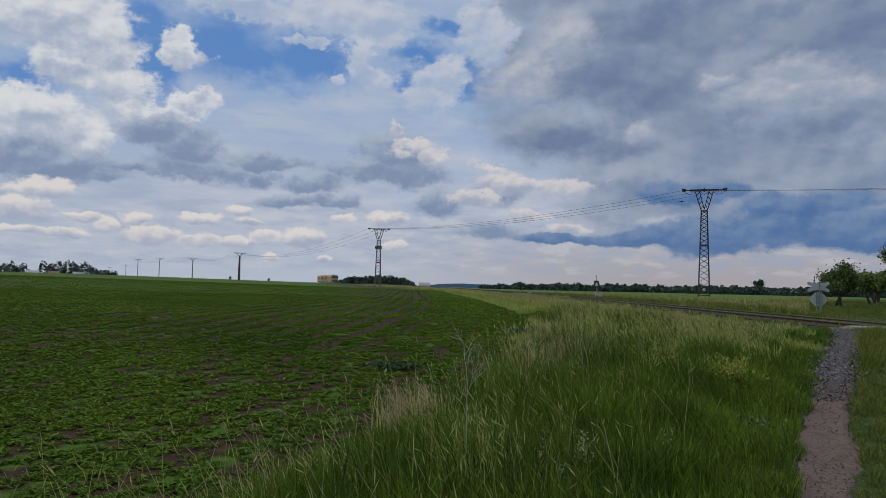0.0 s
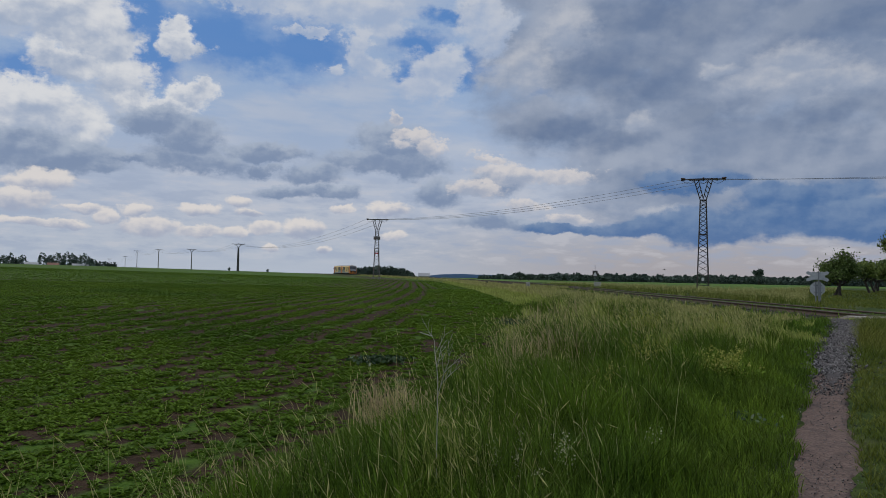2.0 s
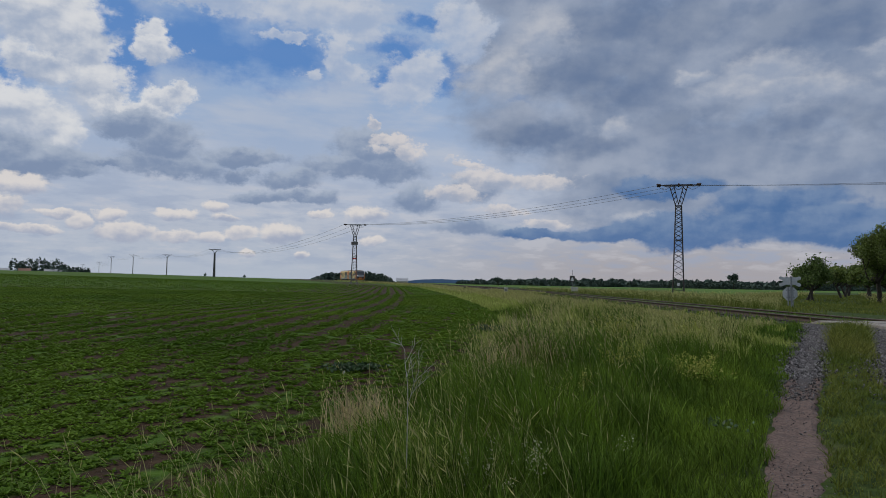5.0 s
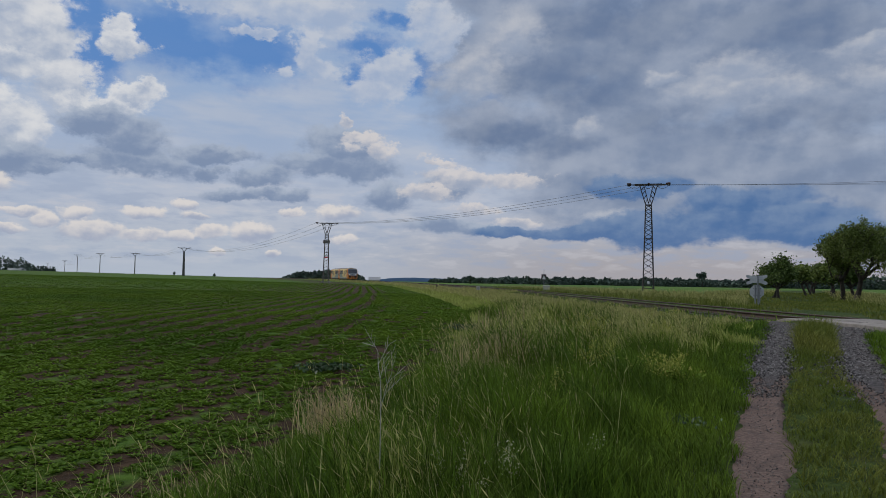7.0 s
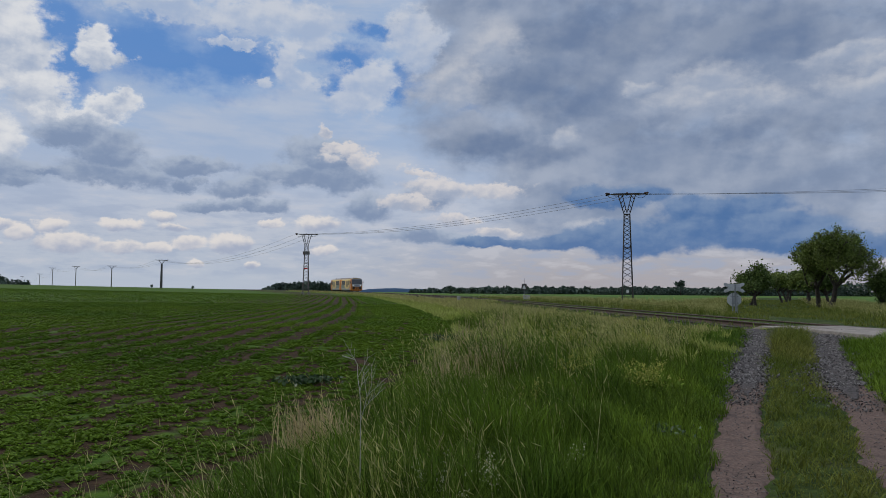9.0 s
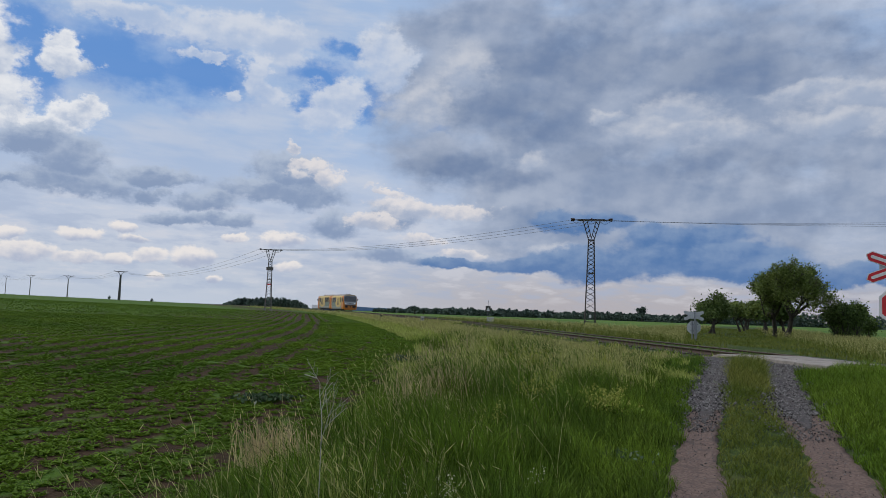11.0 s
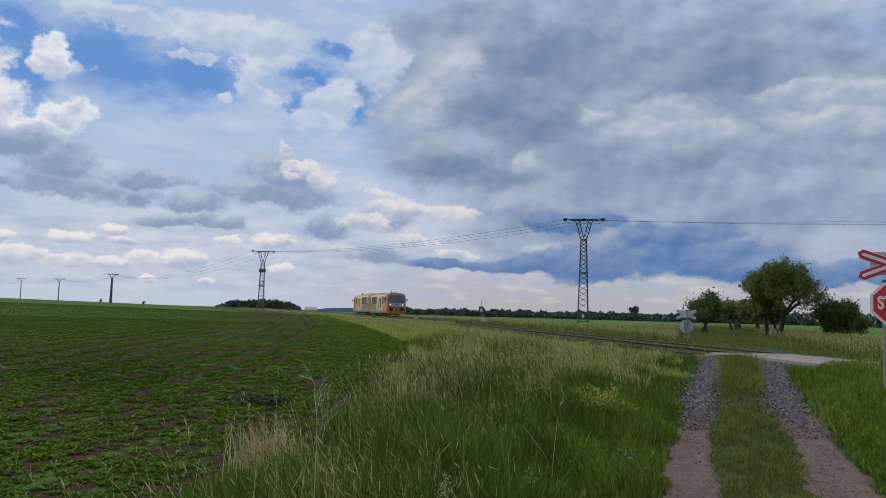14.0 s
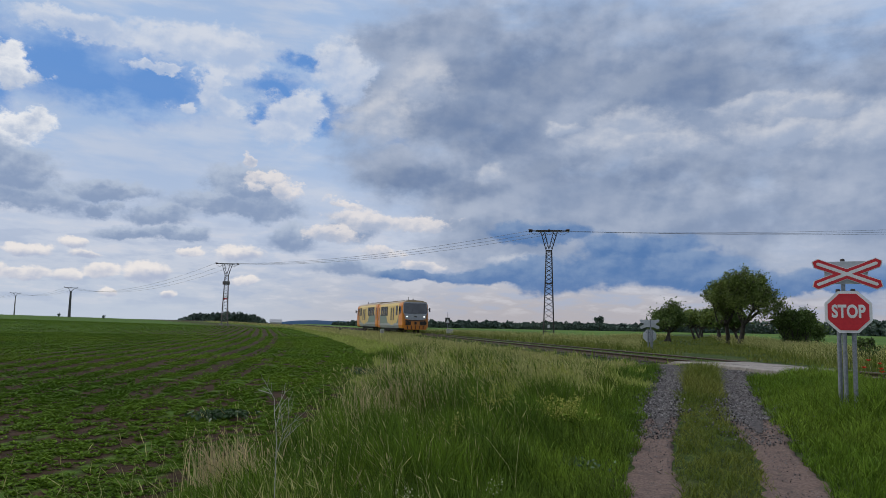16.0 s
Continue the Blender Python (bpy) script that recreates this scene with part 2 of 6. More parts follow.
def track_samples(step=1.0):
    """Points along the middle of the railway: x, y, z of the railhead, and the length so far."""
    pts = np.array(TRACK, float)
    n = len(pts)
    out = []
    for i in range(n - 1):
        a, b, c, d = pts[max(i - 1, 0)], pts[i], pts[i + 1], pts[min(i + 2, n - 1)]
        m = max(2, int(np.hypot(*(c - b)) / step))
        for k in range(m):
            t = k / m
            out.append(0.5 * (2 * b + (c - a) * t + (2 * a - 5 * b + 4 * c - d) * t * t + (3 * b - a - 3 * c + d) * t ** 3))
    out.append(pts[-1])
    out = np.array(out)
    z = np.interp(out[:, 1], [-80, 20, 50, 81, 131, 223, 340, 600], [0.8, 0.8, 0.82, 0.92, 1.25, 1.7, 2.3, 3.0])
    s = np.r_[0, np.cumsum(np.hypot(*np.diff(out, axis=0).T))]
    return np.c_[out, z], s


RAIL, RAIL_S = track_samples()


def on_track(s):
    """Place and heading (yaw of the way towards the crossing's far end) at a length along the railway."""
    p = np.array([np.interp(s, RAIL_S, RAIL[:, k]) for k in range(3)])
    q = np.array([np.interp(s + 0.5, RAIL_S, RAIL[:, k]) for k in range(3)])
    d = q - p
    return p, math.degrees(math.atan2(-d[0], d[1])), math.degrees(math.atan2(d[2], np.hypot(d[0], d[1])))


# ---- helpers of the scene ----
def mesh_of(name, bm, *materials, smooth=False):
    bmesh.ops.recalc_face_normals(bm, faces=bm.faces)
    me = bpy.data.meshes.new(name)
    bm.to_mesh(me)
    bm.free()
    for m in materials:
        me.materials.append(m)
    if smooth:
        me.polygons.foreach_set("use_smooth", np.ones(len(me.polygons), bool))
    return me


def part(name, bm, material, parent, label="", smooth=False):
    """Links a bmesh as one mesh object under a thing or under a part."""
    ob = new(name, mesh_of(name, bm, material, smooth=smooth))
    ob.parent = parent
    return tagged(ob, label)


def thing(name, m, label, category, group=""):
    """An empty at the base of a thing, which carries its parts."""
    ob = new(name)
    ob.empty_display_size = 0.2
    ob.matrix_basis = m
    return tagged(ob, label, category, group)


def raw_mesh(name, verts, faces, material):
    """A mesh from arrays: verts n x 3, faces a list of index arrays n x 3 or n x 4."""
    me = bpy.data.meshes.new(name)
    me.vertices.add(len(verts))
    me.vertices.foreach_set("co", np.ascontiguousarray(verts, np.float32).ravel())
    loops = np.concatenate([f.ravel() for f in faces])
    sizes = np.concatenate([np.full(len(f), f.shape[1]) for f in faces])
    me.loops.add(len(loops))
    me.loops.foreach_set("vertex_index", loops.astype(np.int32))
    me.polygons.add(len(sizes))
    me.polygons.foreach_set("loop_start", (np.cumsum(sizes) - sizes).astype(np.int32))
    me.materials.append(material)
    me.update(calc_edges=True)
    return me


def cube(bm, x, y, z, sx, sy, sz, rz=0.0, bevel=0.0, m=None):
    """A box round its middle, in metres."""
    vs = bmesh.ops.create_cube(bm, size=1)["verts"]
    bmesh.ops.scale(bm, vec=(sx, sy, sz), verts=vs)
    if bevel:
        es = list({e for v in vs for e in v.link_edges})
        vs = list({v for f in bmesh.ops.bevel(bm, geom=es, offset=bevel, segments=2, affect="EDGES", profile=0.5)["faces"] for v in f.verts} | {v for v in vs if v.is_valid})
    turn = pose(x, y, z, 0, 0, rz)
    bmesh.ops.transform(bm, matrix=(m @ turn) if m else turn, verts=vs)


def beam(bm, a, b, w, h=None):
    """A straight bar from a to b."""
    a, b = Vector(a), Vector(b)
    d = b - a
    vs = bmesh.ops.create_cube(bm, size=1)["verts"]
    bmesh.ops.scale(bm, vec=(w, h or w, d.length), verts=vs)
    bmesh.ops.transform(bm, matrix=Matrix.Translation((a + b) / 2) @ d.to_track_quat("Z", "Y").to_matrix().to_4x4(), verts=vs)


def rod(bm, a, b, r, r2=None, n=10):
    """A round bar from a to b."""
    a, b = Vector(a), Vector(b)
    d = b - a
    vs = bmesh.ops.create_cone(bm, segments=n, radius1=r, radius2=r if r2 is None else r2, depth=d.length, cap_ends=True)["verts"]
    bmesh.ops.transform(bm, matrix=Matrix.Translation((a + b) / 2) @ d.to_track_quat("Z", "Y").to_matrix().to_4x4(), verts=vs)


def slab(bm, outline, depth, m=None):
    """A plate with the given outline in x and z, from y = 0 to depth."""
    front = [bm.verts.new((x, 0, z)) for x, z in outline]
    back = [bm.verts.new((x, depth, z)) for x, z in outline]
    bm.faces.new(front)
    bm.faces.new(back[::-1])
    n = len(outline)
    for i in range(n):
        bm.faces.new((front[i], back[i], back[(i + 1) % n], front[(i + 1) % n]))
    if m:
        bmesh.ops.transform(bm, matrix=m, verts=front + back)


# ---- materials ----
def material(name, a, b, scale=6.0, rough=0.8, metal=0.0, bump=0.2, island=0.0, stain=None, object_random=0.0, coat=0.0, spec=0.5, through_light=0.0):
    """Two tones by noise at two scales, relief, and tone by island or by object."""
    m = bpy.data.materials.new(name)
    m.use_nodes = True
    nt = m.node_tree
    bsdf = nt.nodes["Principled BSDF"]
    coord = nt.nodes.new("ShaderNodeTexCoord").outputs["Object"]

    def noise_at(s, detail=6):
        n = nt.nodes.new("ShaderNodeTexNoise")
        n.inputs["Scale"].default_value, n.inputs["Detail"].default_value = s, detail
        nt.links.new(coord, n.inputs["Vector"])
        return n.outputs["Fac"]

    def ramp(v, lo, hi, to=1.0):
        n = nt.nodes.new("ShaderNodeMapRange")
        n.inputs[1].default_value, n.inputs[2].default_value, n.inputs[4].default_value = lo, hi, to
        nt.links.new(v, n.inputs[0])
        return n.outputs[0]

    def blend(f, p, q):
        n = nt.nodes.new("ShaderNodeMix")
        n.data_type = "RGBA"
        nt.links.new(f, n.inputs[0])
        for v, s in ((p, n.inputs[6]), (q, n.inputs[7])):
            if isinstance(v, tuple):
                s.default_value = (*v, 1)
            else:
                nt.links.new(v, s)
        return n.outputs[2]

    grain = noise_at(scale)
    colour = blend(ramp(grain, 0.35, 0.65), a, b)
    if stain:
        colour = blend(ramp(noise_at(scale * 0.17, 4), 0.5, 0.7, 0.8), colour, stain)
    for amount, kind, socket in ((island, "ShaderNodeNewGeometry", "Random Per Island"), (object_random, "ShaderNodeObjectInfo", "Random")):
        if amount:
            hsv = nt.nodes.new("ShaderNodeHueSaturation")
            nt.links.new(ramp(nt.nodes.new(kind).outputs[socket], 0, 1), hsv.inputs["Value"])
            hsv.inputs["Value"].links[0].from_node.inputs[3].default_value = 1 - amount
            hsv.inputs["Value"].links[0].from_node.inputs[4].default_value = 1 + amount
            nt.links.new(colour, hsv.inputs["Color"])
            colour = hsv.outputs[0]
    nt.links.new(colour, bsdf.inputs["Base Color"])
    nt.links.new(ramp(grain, 0.2, 0.8), bsdf.inputs["Roughness"])
    r = bsdf.inputs["Roughness"].links[0].from_node
    r.inputs[3].default_value, r.inputs[4].default_value = max(rough - 0.08, 0.02), min(rough + 0.08, 1)
    bsdf.inputs["Metallic"].default_value = metal
    bsdf.inputs["Specular IOR Level"].default_value = spec
    bsdf.inputs["Coat Weight"].default_value = coat
    if through_light:
        thin = nt.nodes.new("ShaderNodeBsdfTranslucent")
        both = nt.nodes.new("ShaderNodeMixShader")
        both.inputs[0].default_value = through_light
        nt.links.new(colour, thin.inputs["Color"])
        nt.links.new(bsdf.outputs[0], both.inputs[1])
        nt.links.new(thin.outputs[0], both.inputs[2])
        nt.links.new(both.outputs[0], nt.nodes["Material Output"].inputs["Surface"])
    if bump:
        bp = nt.nodes.new("ShaderNodeBump")
        bp.inputs["Strength"].default_value, bp.inputs["Distance"].default_value = bump, 0.02
        nt.links.new(grain, bp.inputs["Height"])
        nt.links.new(bp.outputs[0], bsdf.inputs["Normal"])
    return m


STEEL_DARK = material("weathered_steel", (0.05, 0.045, 0.045), (0.1, 0.085, 0.075), 14, 0.7, 0.3, 0.1)
STEEL_ZINC = material("galvanised_steel", (0.2, 0.215, 0.235), (0.31, 0.325, 0.345), 30, 0.45, 0.6, 0.05)
STEEL_FAR = material("pale_painted_steel", (0.11, 0.105, 0.1), (0.2, 0.185, 0.18), 8, 0.7, 0.2, 0.1, stain=(0.2, 0.1, 0.07))
CONCRETE_DARK = material("dark_concrete_pole", (0.07, 0.07, 0.07), (0.12, 0.115, 0.11), 9, 0.9)
CONCRETE_POLE = material("pale_concrete_pole", (0.2, 0.19, 0.18), (0.28, 0.27, 0.25), 9, 0.9)
PORCELAIN = material("brown_porcelain", (0.05, 0.025, 0.02), (0.08, 0.04, 0.03), 20, 0.25, bump=0.0)
WIRE = material("aluminium_wire", (0.13, 0.14, 0.15), (0.2, 0.2, 0.21), 5, 0.6, 0.6, 0.0)
RED_SHEET = material("red_reflective_sheet", (0.56, 0.014, 0.024), (0.63, 0.02, 0.03), 25, 0.4, bump=0.02)
WHITE_SHEET = material("white_reflective_sheet", (0.72, 0.72, 0.7), (0.8, 0.8, 0.78), 20, 0.4, bump=0.02, stain=(0.62, 0.62, 0.58))
BACK_SHEET = material("bare_aluminium_back", (0.42, 0.44, 0.46), (0.52, 0.54, 0.56), 12, 0.55, 0.35, 0.05)
RAIL_STEEL = material("rusty_rail", (0.045, 0.028, 0.02), (0.085, 0.052, 0.038), 30, 0.75, 0.3)
RAIL_TOP = material("worn_railhead", (0.09, 0.07, 0.062), (0.15, 0.12, 0.11), 30, 0.5, 0.6, 0.05)
TIMBER = material("tarred_sleeper", (0.05, 0.04, 0.035), (0.1, 0.085, 0.07), 12, 0.95, object_random=0.3)
BALLAST = material("grey_brown_ballast", (0.038, 0.028, 0.023), (0.085, 0.066, 0.054), 18, 0.95, bump=0.8)
PANEL_CONCRETE = material("crossing_concrete", (0.2, 0.178, 0.155), (0.31, 0.28, 0.25), 7, 0.9, bump=0.3, stain=(0.19, 0.17, 0.155), object_random=0.1)
STONE = material("grey_crushed_stone", (0.085, 0.08, 0.08), (0.16, 0.153, 0.152), 25, 0.9, island=0.85, spec=0.2)
EARTH = material("pinkish_trodden_earth", (0.11, 0.076, 0.064), (0.185, 0.135, 0.115), 34.0, 0.95, bump=0.7, stain=(0.09, 0.07, 0.062), spec=0.15)
GRAVEL = material("grey_gravel_bed", (0.045, 0.042, 0.043), (0.11, 0.1, 0.1), 22, 0.95, bump=1.0, stain=(0.09, 0.07, 0.06), spec=0.15)
BARK = material("dark_bark", (0.03, 0.024, 0.02), (0.07, 0.058, 0.048), 9, 0.95, bump=0.8)
LEAF = material("tree_leaf", (0.095, 0.138, 0.028), (0.155, 0.2, 0.046), 0.7, 0.6, bump=0, island=0.45, spec=0.3, through_light=0.3)
LEAF_DARK = material("dark_bush_leaf", (0.07, 0.115, 0.026), (0.115, 0.165, 0.042), 0.7, 0.65, bump=0, island=0.45, spec=0.3, through_light=0.3)
# leaf of far trees, with distance haze painted in: greyer and bluer
LEAF_HAZED = material("hazed_far_leaf", (0.068, 0.098, 0.08), (0.1, 0.135, 0.108), 0.05, 0.9, bump=0, island=0.35, spec=0.1)
BLADE = material("green_grass_blade", (0.0926, 0.167, 0.0148), (0.154, 0.234, 0.0271), 0.5, 0.7, bump=0, island=0.6, spec=0.12, through_light=0.3)
BLADE_DEEP = material("deep_green_grass_blade", (0.066, 0.128, 0.014), (0.118, 0.182, 0.022), 0.6, 0.7, bump=0, island=0.62, spec=0.12, through_light=0.2)
BLADE_LAWN = material("trodden_grass_blade", (0.1, 0.14, 0.018), (0.185, 0.2, 0.042), 0.8, 0.7, bump=0, island=0.4, spec=0.2, through_light=0.3)
BLADE_PALE = material("yellow_green_grass_blade", (0.28, 0.34, 0.068), (0.44, 0.47, 0.14), 0.4, 0.75, bump=0, island=0.35, spec=0.12, through_light=0.3)
STRAW = material("dry_straw_blade", (0.43, 0.345, 0.185), (0.6, 0.49, 0.28), 1.5, 0.8, bump=0, island=0.35, spec=0.2, through_light=0.3)
SEED = material("pale_grass_seedhead", (0.41, 0.40, 0.145), (0.60, 0.565, 0.255), 1.5, 0.8, bump=0, island=0.3, spec=0.2, through_light=0.3)
CROP = material("young_crop_leaf", (0.07, 0.14, 0.012), (0.122, 0.202, 0.02), 0.35, 0.7, bump=0, island=0.4, spec=0.12, through_light=0.22)
WEED_DARK = material("dark_weed_leaf", (0.025, 0.06, 0.015), (0.04, 0.085, 0.02), 3, 0.6, bump=0, island=0.4)
FLOWER_YELLOW = material("yellow_green_flower", (0.3, 0.34, 0.05), (0.42, 0.42, 0.1), 6, 0.8, bump=0, island=0.25, through_light=0.3)
FLOWER_WHITE = material("cream_flower", (0.55, 0.55, 0.33), (0.66, 0.64, 0.45), 6, 0.8, bump=0, island=0.2, through_light=0.3)
POPPY = material("poppy_petal", (0.55, 0.02, 0.01), (0.62, 0.05, 0.02), 10, 0.6, bump=0, island=0.2, through_light=0.3)
DEAD_STALK = material("bleached_dead_stalk", (0.36, 0.35, 0.3), (0.5, 0.48, 0.42), 8, 0.85, bump=0)
ROOF_RED = material("faded_tile_roof", (0.2, 0.1, 0.075), (0.27, 0.15, 0.11), 2, 0.9)
ROOF_GREY = material("grey_sheet_roof", (0.3, 0.31, 0.33), (0.38, 0.39, 0.4), 1, 0.7)
PLASTER = material("pale_plaster", (0.42, 0.41, 0.38), (0.52, 0.5, 0.47), 1.5, 0.9)


def ground_material():
    """Grass turf, field soil in rows and trodden ground, told apart by the sheet's own attributes."""
    m = bpy.data.materials.new("ground_cover")
    m.use_nodes = True
    nt = m.node_tree
    bsdf = nt.nodes["Principled BSDF"]
    coord = nt.nodes.new("ShaderNodeTexCoord").outputs["Object"]

    def attr(name):
        n = nt.nodes.new("ShaderNodeAttribute")
        n.attribute_name = name
        return n.outputs["Fac"]

    def noise_at(s, detail=6.0, rough=0.6):
        n = nt.nodes.new("ShaderNodeTexNoise")
        n.inputs["Scale"].default_value, n.inputs["Detail"].default_value, n.inputs["Roughness"].default_value = s, detail, rough
        nt.links.new(coord, n.inputs["Vector"])
        return n.outputs["Fac"]

    def calc(op, a, b=0.0):
        n = nt.nodes.new("ShaderNodeMath")
        n.operation = op
        for v, s in ((a, n.inputs[0]), (b, n.inputs[1])):
            if isinstance(v, (int, float)):
                s.default_value = v
            else:
                nt.links.new(v, s)
        return n.outputs[0]

    def step(v, lo, hi, a=0.0, b=1.0):
        n = nt.nodes.new("ShaderNodeMapRange")
        n.interpolation_type = "SMOOTHSTEP"
        nt.links.new(v, n.inputs[0])
        for k, x in zip((1, 2, 3, 4), (lo, hi, a, b)):
            n.inputs[k].default_value = x
        return n.outputs[0]

    def blend(f, p, q):
        n = nt.nodes.new("ShaderNodeMix")
        n.data_type = "RGBA"
        if isinstance(f, float):
            n.inputs[0].default_value = f
        else:
            nt.links.new(f, n.inputs[0])
        for v, s in ((p, n.inputs[6]), (q, n.inputs[7])):
            if isinstance(v, tuple):
                s.default_value = (*v, 1)
            else:
                nt.links.new(v, s)
        return n.outputs[2]

    grit, clod, patch, wide = noise_at(40), noise_at(7), noise_at(0.45, 4), noise_at(0.03, 5)
    turf = blend(step(clod, 0.35, 0.65), (0.022, 0.04, 0.008), (0.055, 0.085, 0.016))
    turf = blend(step(patch, 0.5, 0.75, 0, 0.5), turf, (0.13, 0.115, 0.05))
    meadow = blend(step(wide, 0.4, 0.62), (0.065, 0.13, 0.022), (0.1, 0.17, 0.03))
    turf = blend(step(attr("meadow"), 0.3, 0.7), turf, meadow)
    soil = blend(step(clod, 0.35, 0.7), (0.03, 0.0175, 0.009), (0.064, 0.038, 0.02))
    soil = blend(step(grit, 0.62, 0.72, 0, 0.5), soil, (0.075, 0.056, 0.036))
    crop = blend(step(clod, 0.3, 0.7), (0.045, 0.1, 0.009), (0.072, 0.135, 0.014))
    crop = blend(step(wide, 0.4, 0.6, 0, 0.6), crop, (0.06, 0.11, 0.015))
    # crop rows run side by side with the field's edge
    phase = calc("SINE", calc("MULTIPLY", attr("row"), 2 * math.pi / 0.7))
    bare = calc("ADD", calc("ADD", calc("MULTIPLY", phase, 0.25), patch), calc("MULTIPLY", calc("SUBTRACT", clod, 0.5), 0.5))
    grown = step(attr("grown"), 0.0, 1.0, 0.66, 0.12)
    gap = nt.nodes.new("ShaderNodeMapRange")
    nt.links.new(calc("SUBTRACT", bare, grown), gap.inputs[0])
    gap.inputs[1].default_value, gap.inputs[2].default_value = -0.12, 0.12
    field = blend(gap.outputs[0], soil, crop)
    colour = blend(step(calc("ADD", attr("field"), calc("MULTIPLY", calc("SUBTRACT", clod, 0.5), 0.5)), 0.4, 0.6), turf, field)
    nt.links.new(colour, bsdf.inputs["Base Color"])
    bsdf.inputs["Roughness"].default_value = 0.95
    bsdf.inputs["Specular IOR Level"].default_value = 0.15
    bp = nt.nodes.new("ShaderNodeBump")
    bp.inputs["Strength"].default_value, bp.inputs["Distance"].default_value = 0.9, 0.05
    nt.links.new(calc("ADD", clod, calc("MULTIPLY", grit, 0.3)), bp.inputs["Height"])
    nt.links.new(bp.outputs[0], bsdf.inputs["Normal"])
    return m


# ---- the ground ----
EDGE = np.array([(-9, -8), (-4.4, -0.5), (-2.4, 3.0), (-1.45, 4.7), (-0.85, 6.3), (-0.1, 8.0), (0.5, 9.8), (1.0, 12.2), (1.6, 15.0), (2.1, 18.7), (2.35, 26), (2.35, 34), (2.0, 52), (1.2, 70), (-0.3, 100), (-4.0, 132), (-10.5, 165), (-40, 272), (-80, 372), (-150, 505)], float)
LEFT_RUT = np.array([(-2.2, -4.1), (0.4, 1.0), (1.9, 3.9), (3.2, 6.3), (4.1, 8.05), (5.15, 9.9), (6.42, 12.2), (8.55, 15.7), (9.7, 17.6)], float)
RIGHT_RUT = np.array([(-0.9, -4.5), (1.7, 0.6), (3.3, 3.5), (4.62, 6.15), (5.58, 7.9), (6.55, 9.85), (7.85, 12.15), (9.85, 15.6), (10.7, 17.0)], float)


def smooth_line(pts, step):
    """A soft curve through points, and the length so far."""
    out = []
    n = len(pts)
    for i in range(n - 1):
        a, b, c, d = pts[max(i - 1, 0)], pts[i], pts[i + 1], pts[min(i + 2, n - 1)]
        m = max(2, int(np.hypot(*(c - b)) / step))
        for k in range(m):
            t = k / m
            out.append(0.5 * (2 * b + (c - a) * t + (2 * a - 5 * b + 4 * c - d) * t * t + (3 * b - a - 3 * c + d) * t ** 3))
    out = np.array(out + [pts[-1]])
    return out, np.r_[0, np.cumsum(np.hypot(*np.diff(out, axis=0).T))]


def distance_to(line, x, y):
    """Signed distance to a line (positive on its left), for arrays."""
    shape = np.shape(x)
    p = np.c_[np.ravel(x), np.ravel(y)].astype(float)
    best, side = np.full(len(p), 1e9), np.ones(len(p))
    for a, b in zip(line[:-1], line[1:]):
        d = b - a
        t = np.clip(((p - a) @ d) / (d @ d), 0, 1)
        off = p - a - t[:, None] * d
        far = np.hypot(*off.T)
        cross = d[0] * (p[:, 1] - a[1]) - d[1] * (p[:, 0] - a[0])
        near = far < best - 1e-9
        best, side = np.where(near, far, best), np.where(near, np.sign(cross), side)
    return (best * side).reshape(shape)


EDGE_LINE = smooth_line(EDGE, 3.0)[0]
LEFT_LINE, RIGHT_LINE = smooth_line(LEFT_RUT, 0.4)[0], smooth_line(RIGHT_RUT, 0.4)[0]
RAIL_LINE = RAIL[::4, :2]


def height(x, y):
    """The land with its sunk wheel ruts, the railway's bank and the bank under the sign."""
    x, y = np.asarray(x, float), np.asarray(y, float)
    h = land(x, y)
    near = (np.hypot(x - 6, y - 9) < 16)
    if near.any():
        for line in (LEFT_LINE, RIGHT_LINE):
            d = np.abs(distance_to(line, x[near], y[near])) if x.ndim else abs(distance_to(line, x, y))
            cut = 0.06 * np.clip(1 - d / 0.5, 0, 1)
            if x.ndim:
                h[near] -= cut
            else:
                h = h - cut
    off = np.interp(y, RAIL[:, 1], RAIL[:, 0]) - x
    road = np.interp(y, [9.9, 15.7, 17.6, 20, 30], [5.15, 8.55, 9.7, 14, 40])
    h = h - 0.42 * np.exp(-(((off - 4.3) / 3.2) ** 2)) * np.clip((y - 14) / 4, 0, 1) * np.clip((140 - y) / 40, 0, 1) * np.clip((road - x - 0.7) / 1.5, 0, 1)
    h = h + 0.25 * np.exp(-((x - 8.4) ** 2 + (y - 9.2) ** 2) / 1.6)
    return h


def grown_in(row, y):
    """How far the crop has closed its rows: least on the bend along the verge."""
    return np.clip(np.maximum(np.maximum((row - 7) / 9, (15.5 - y) / 6), (3.4 - row) / 1.6), 0, 1)


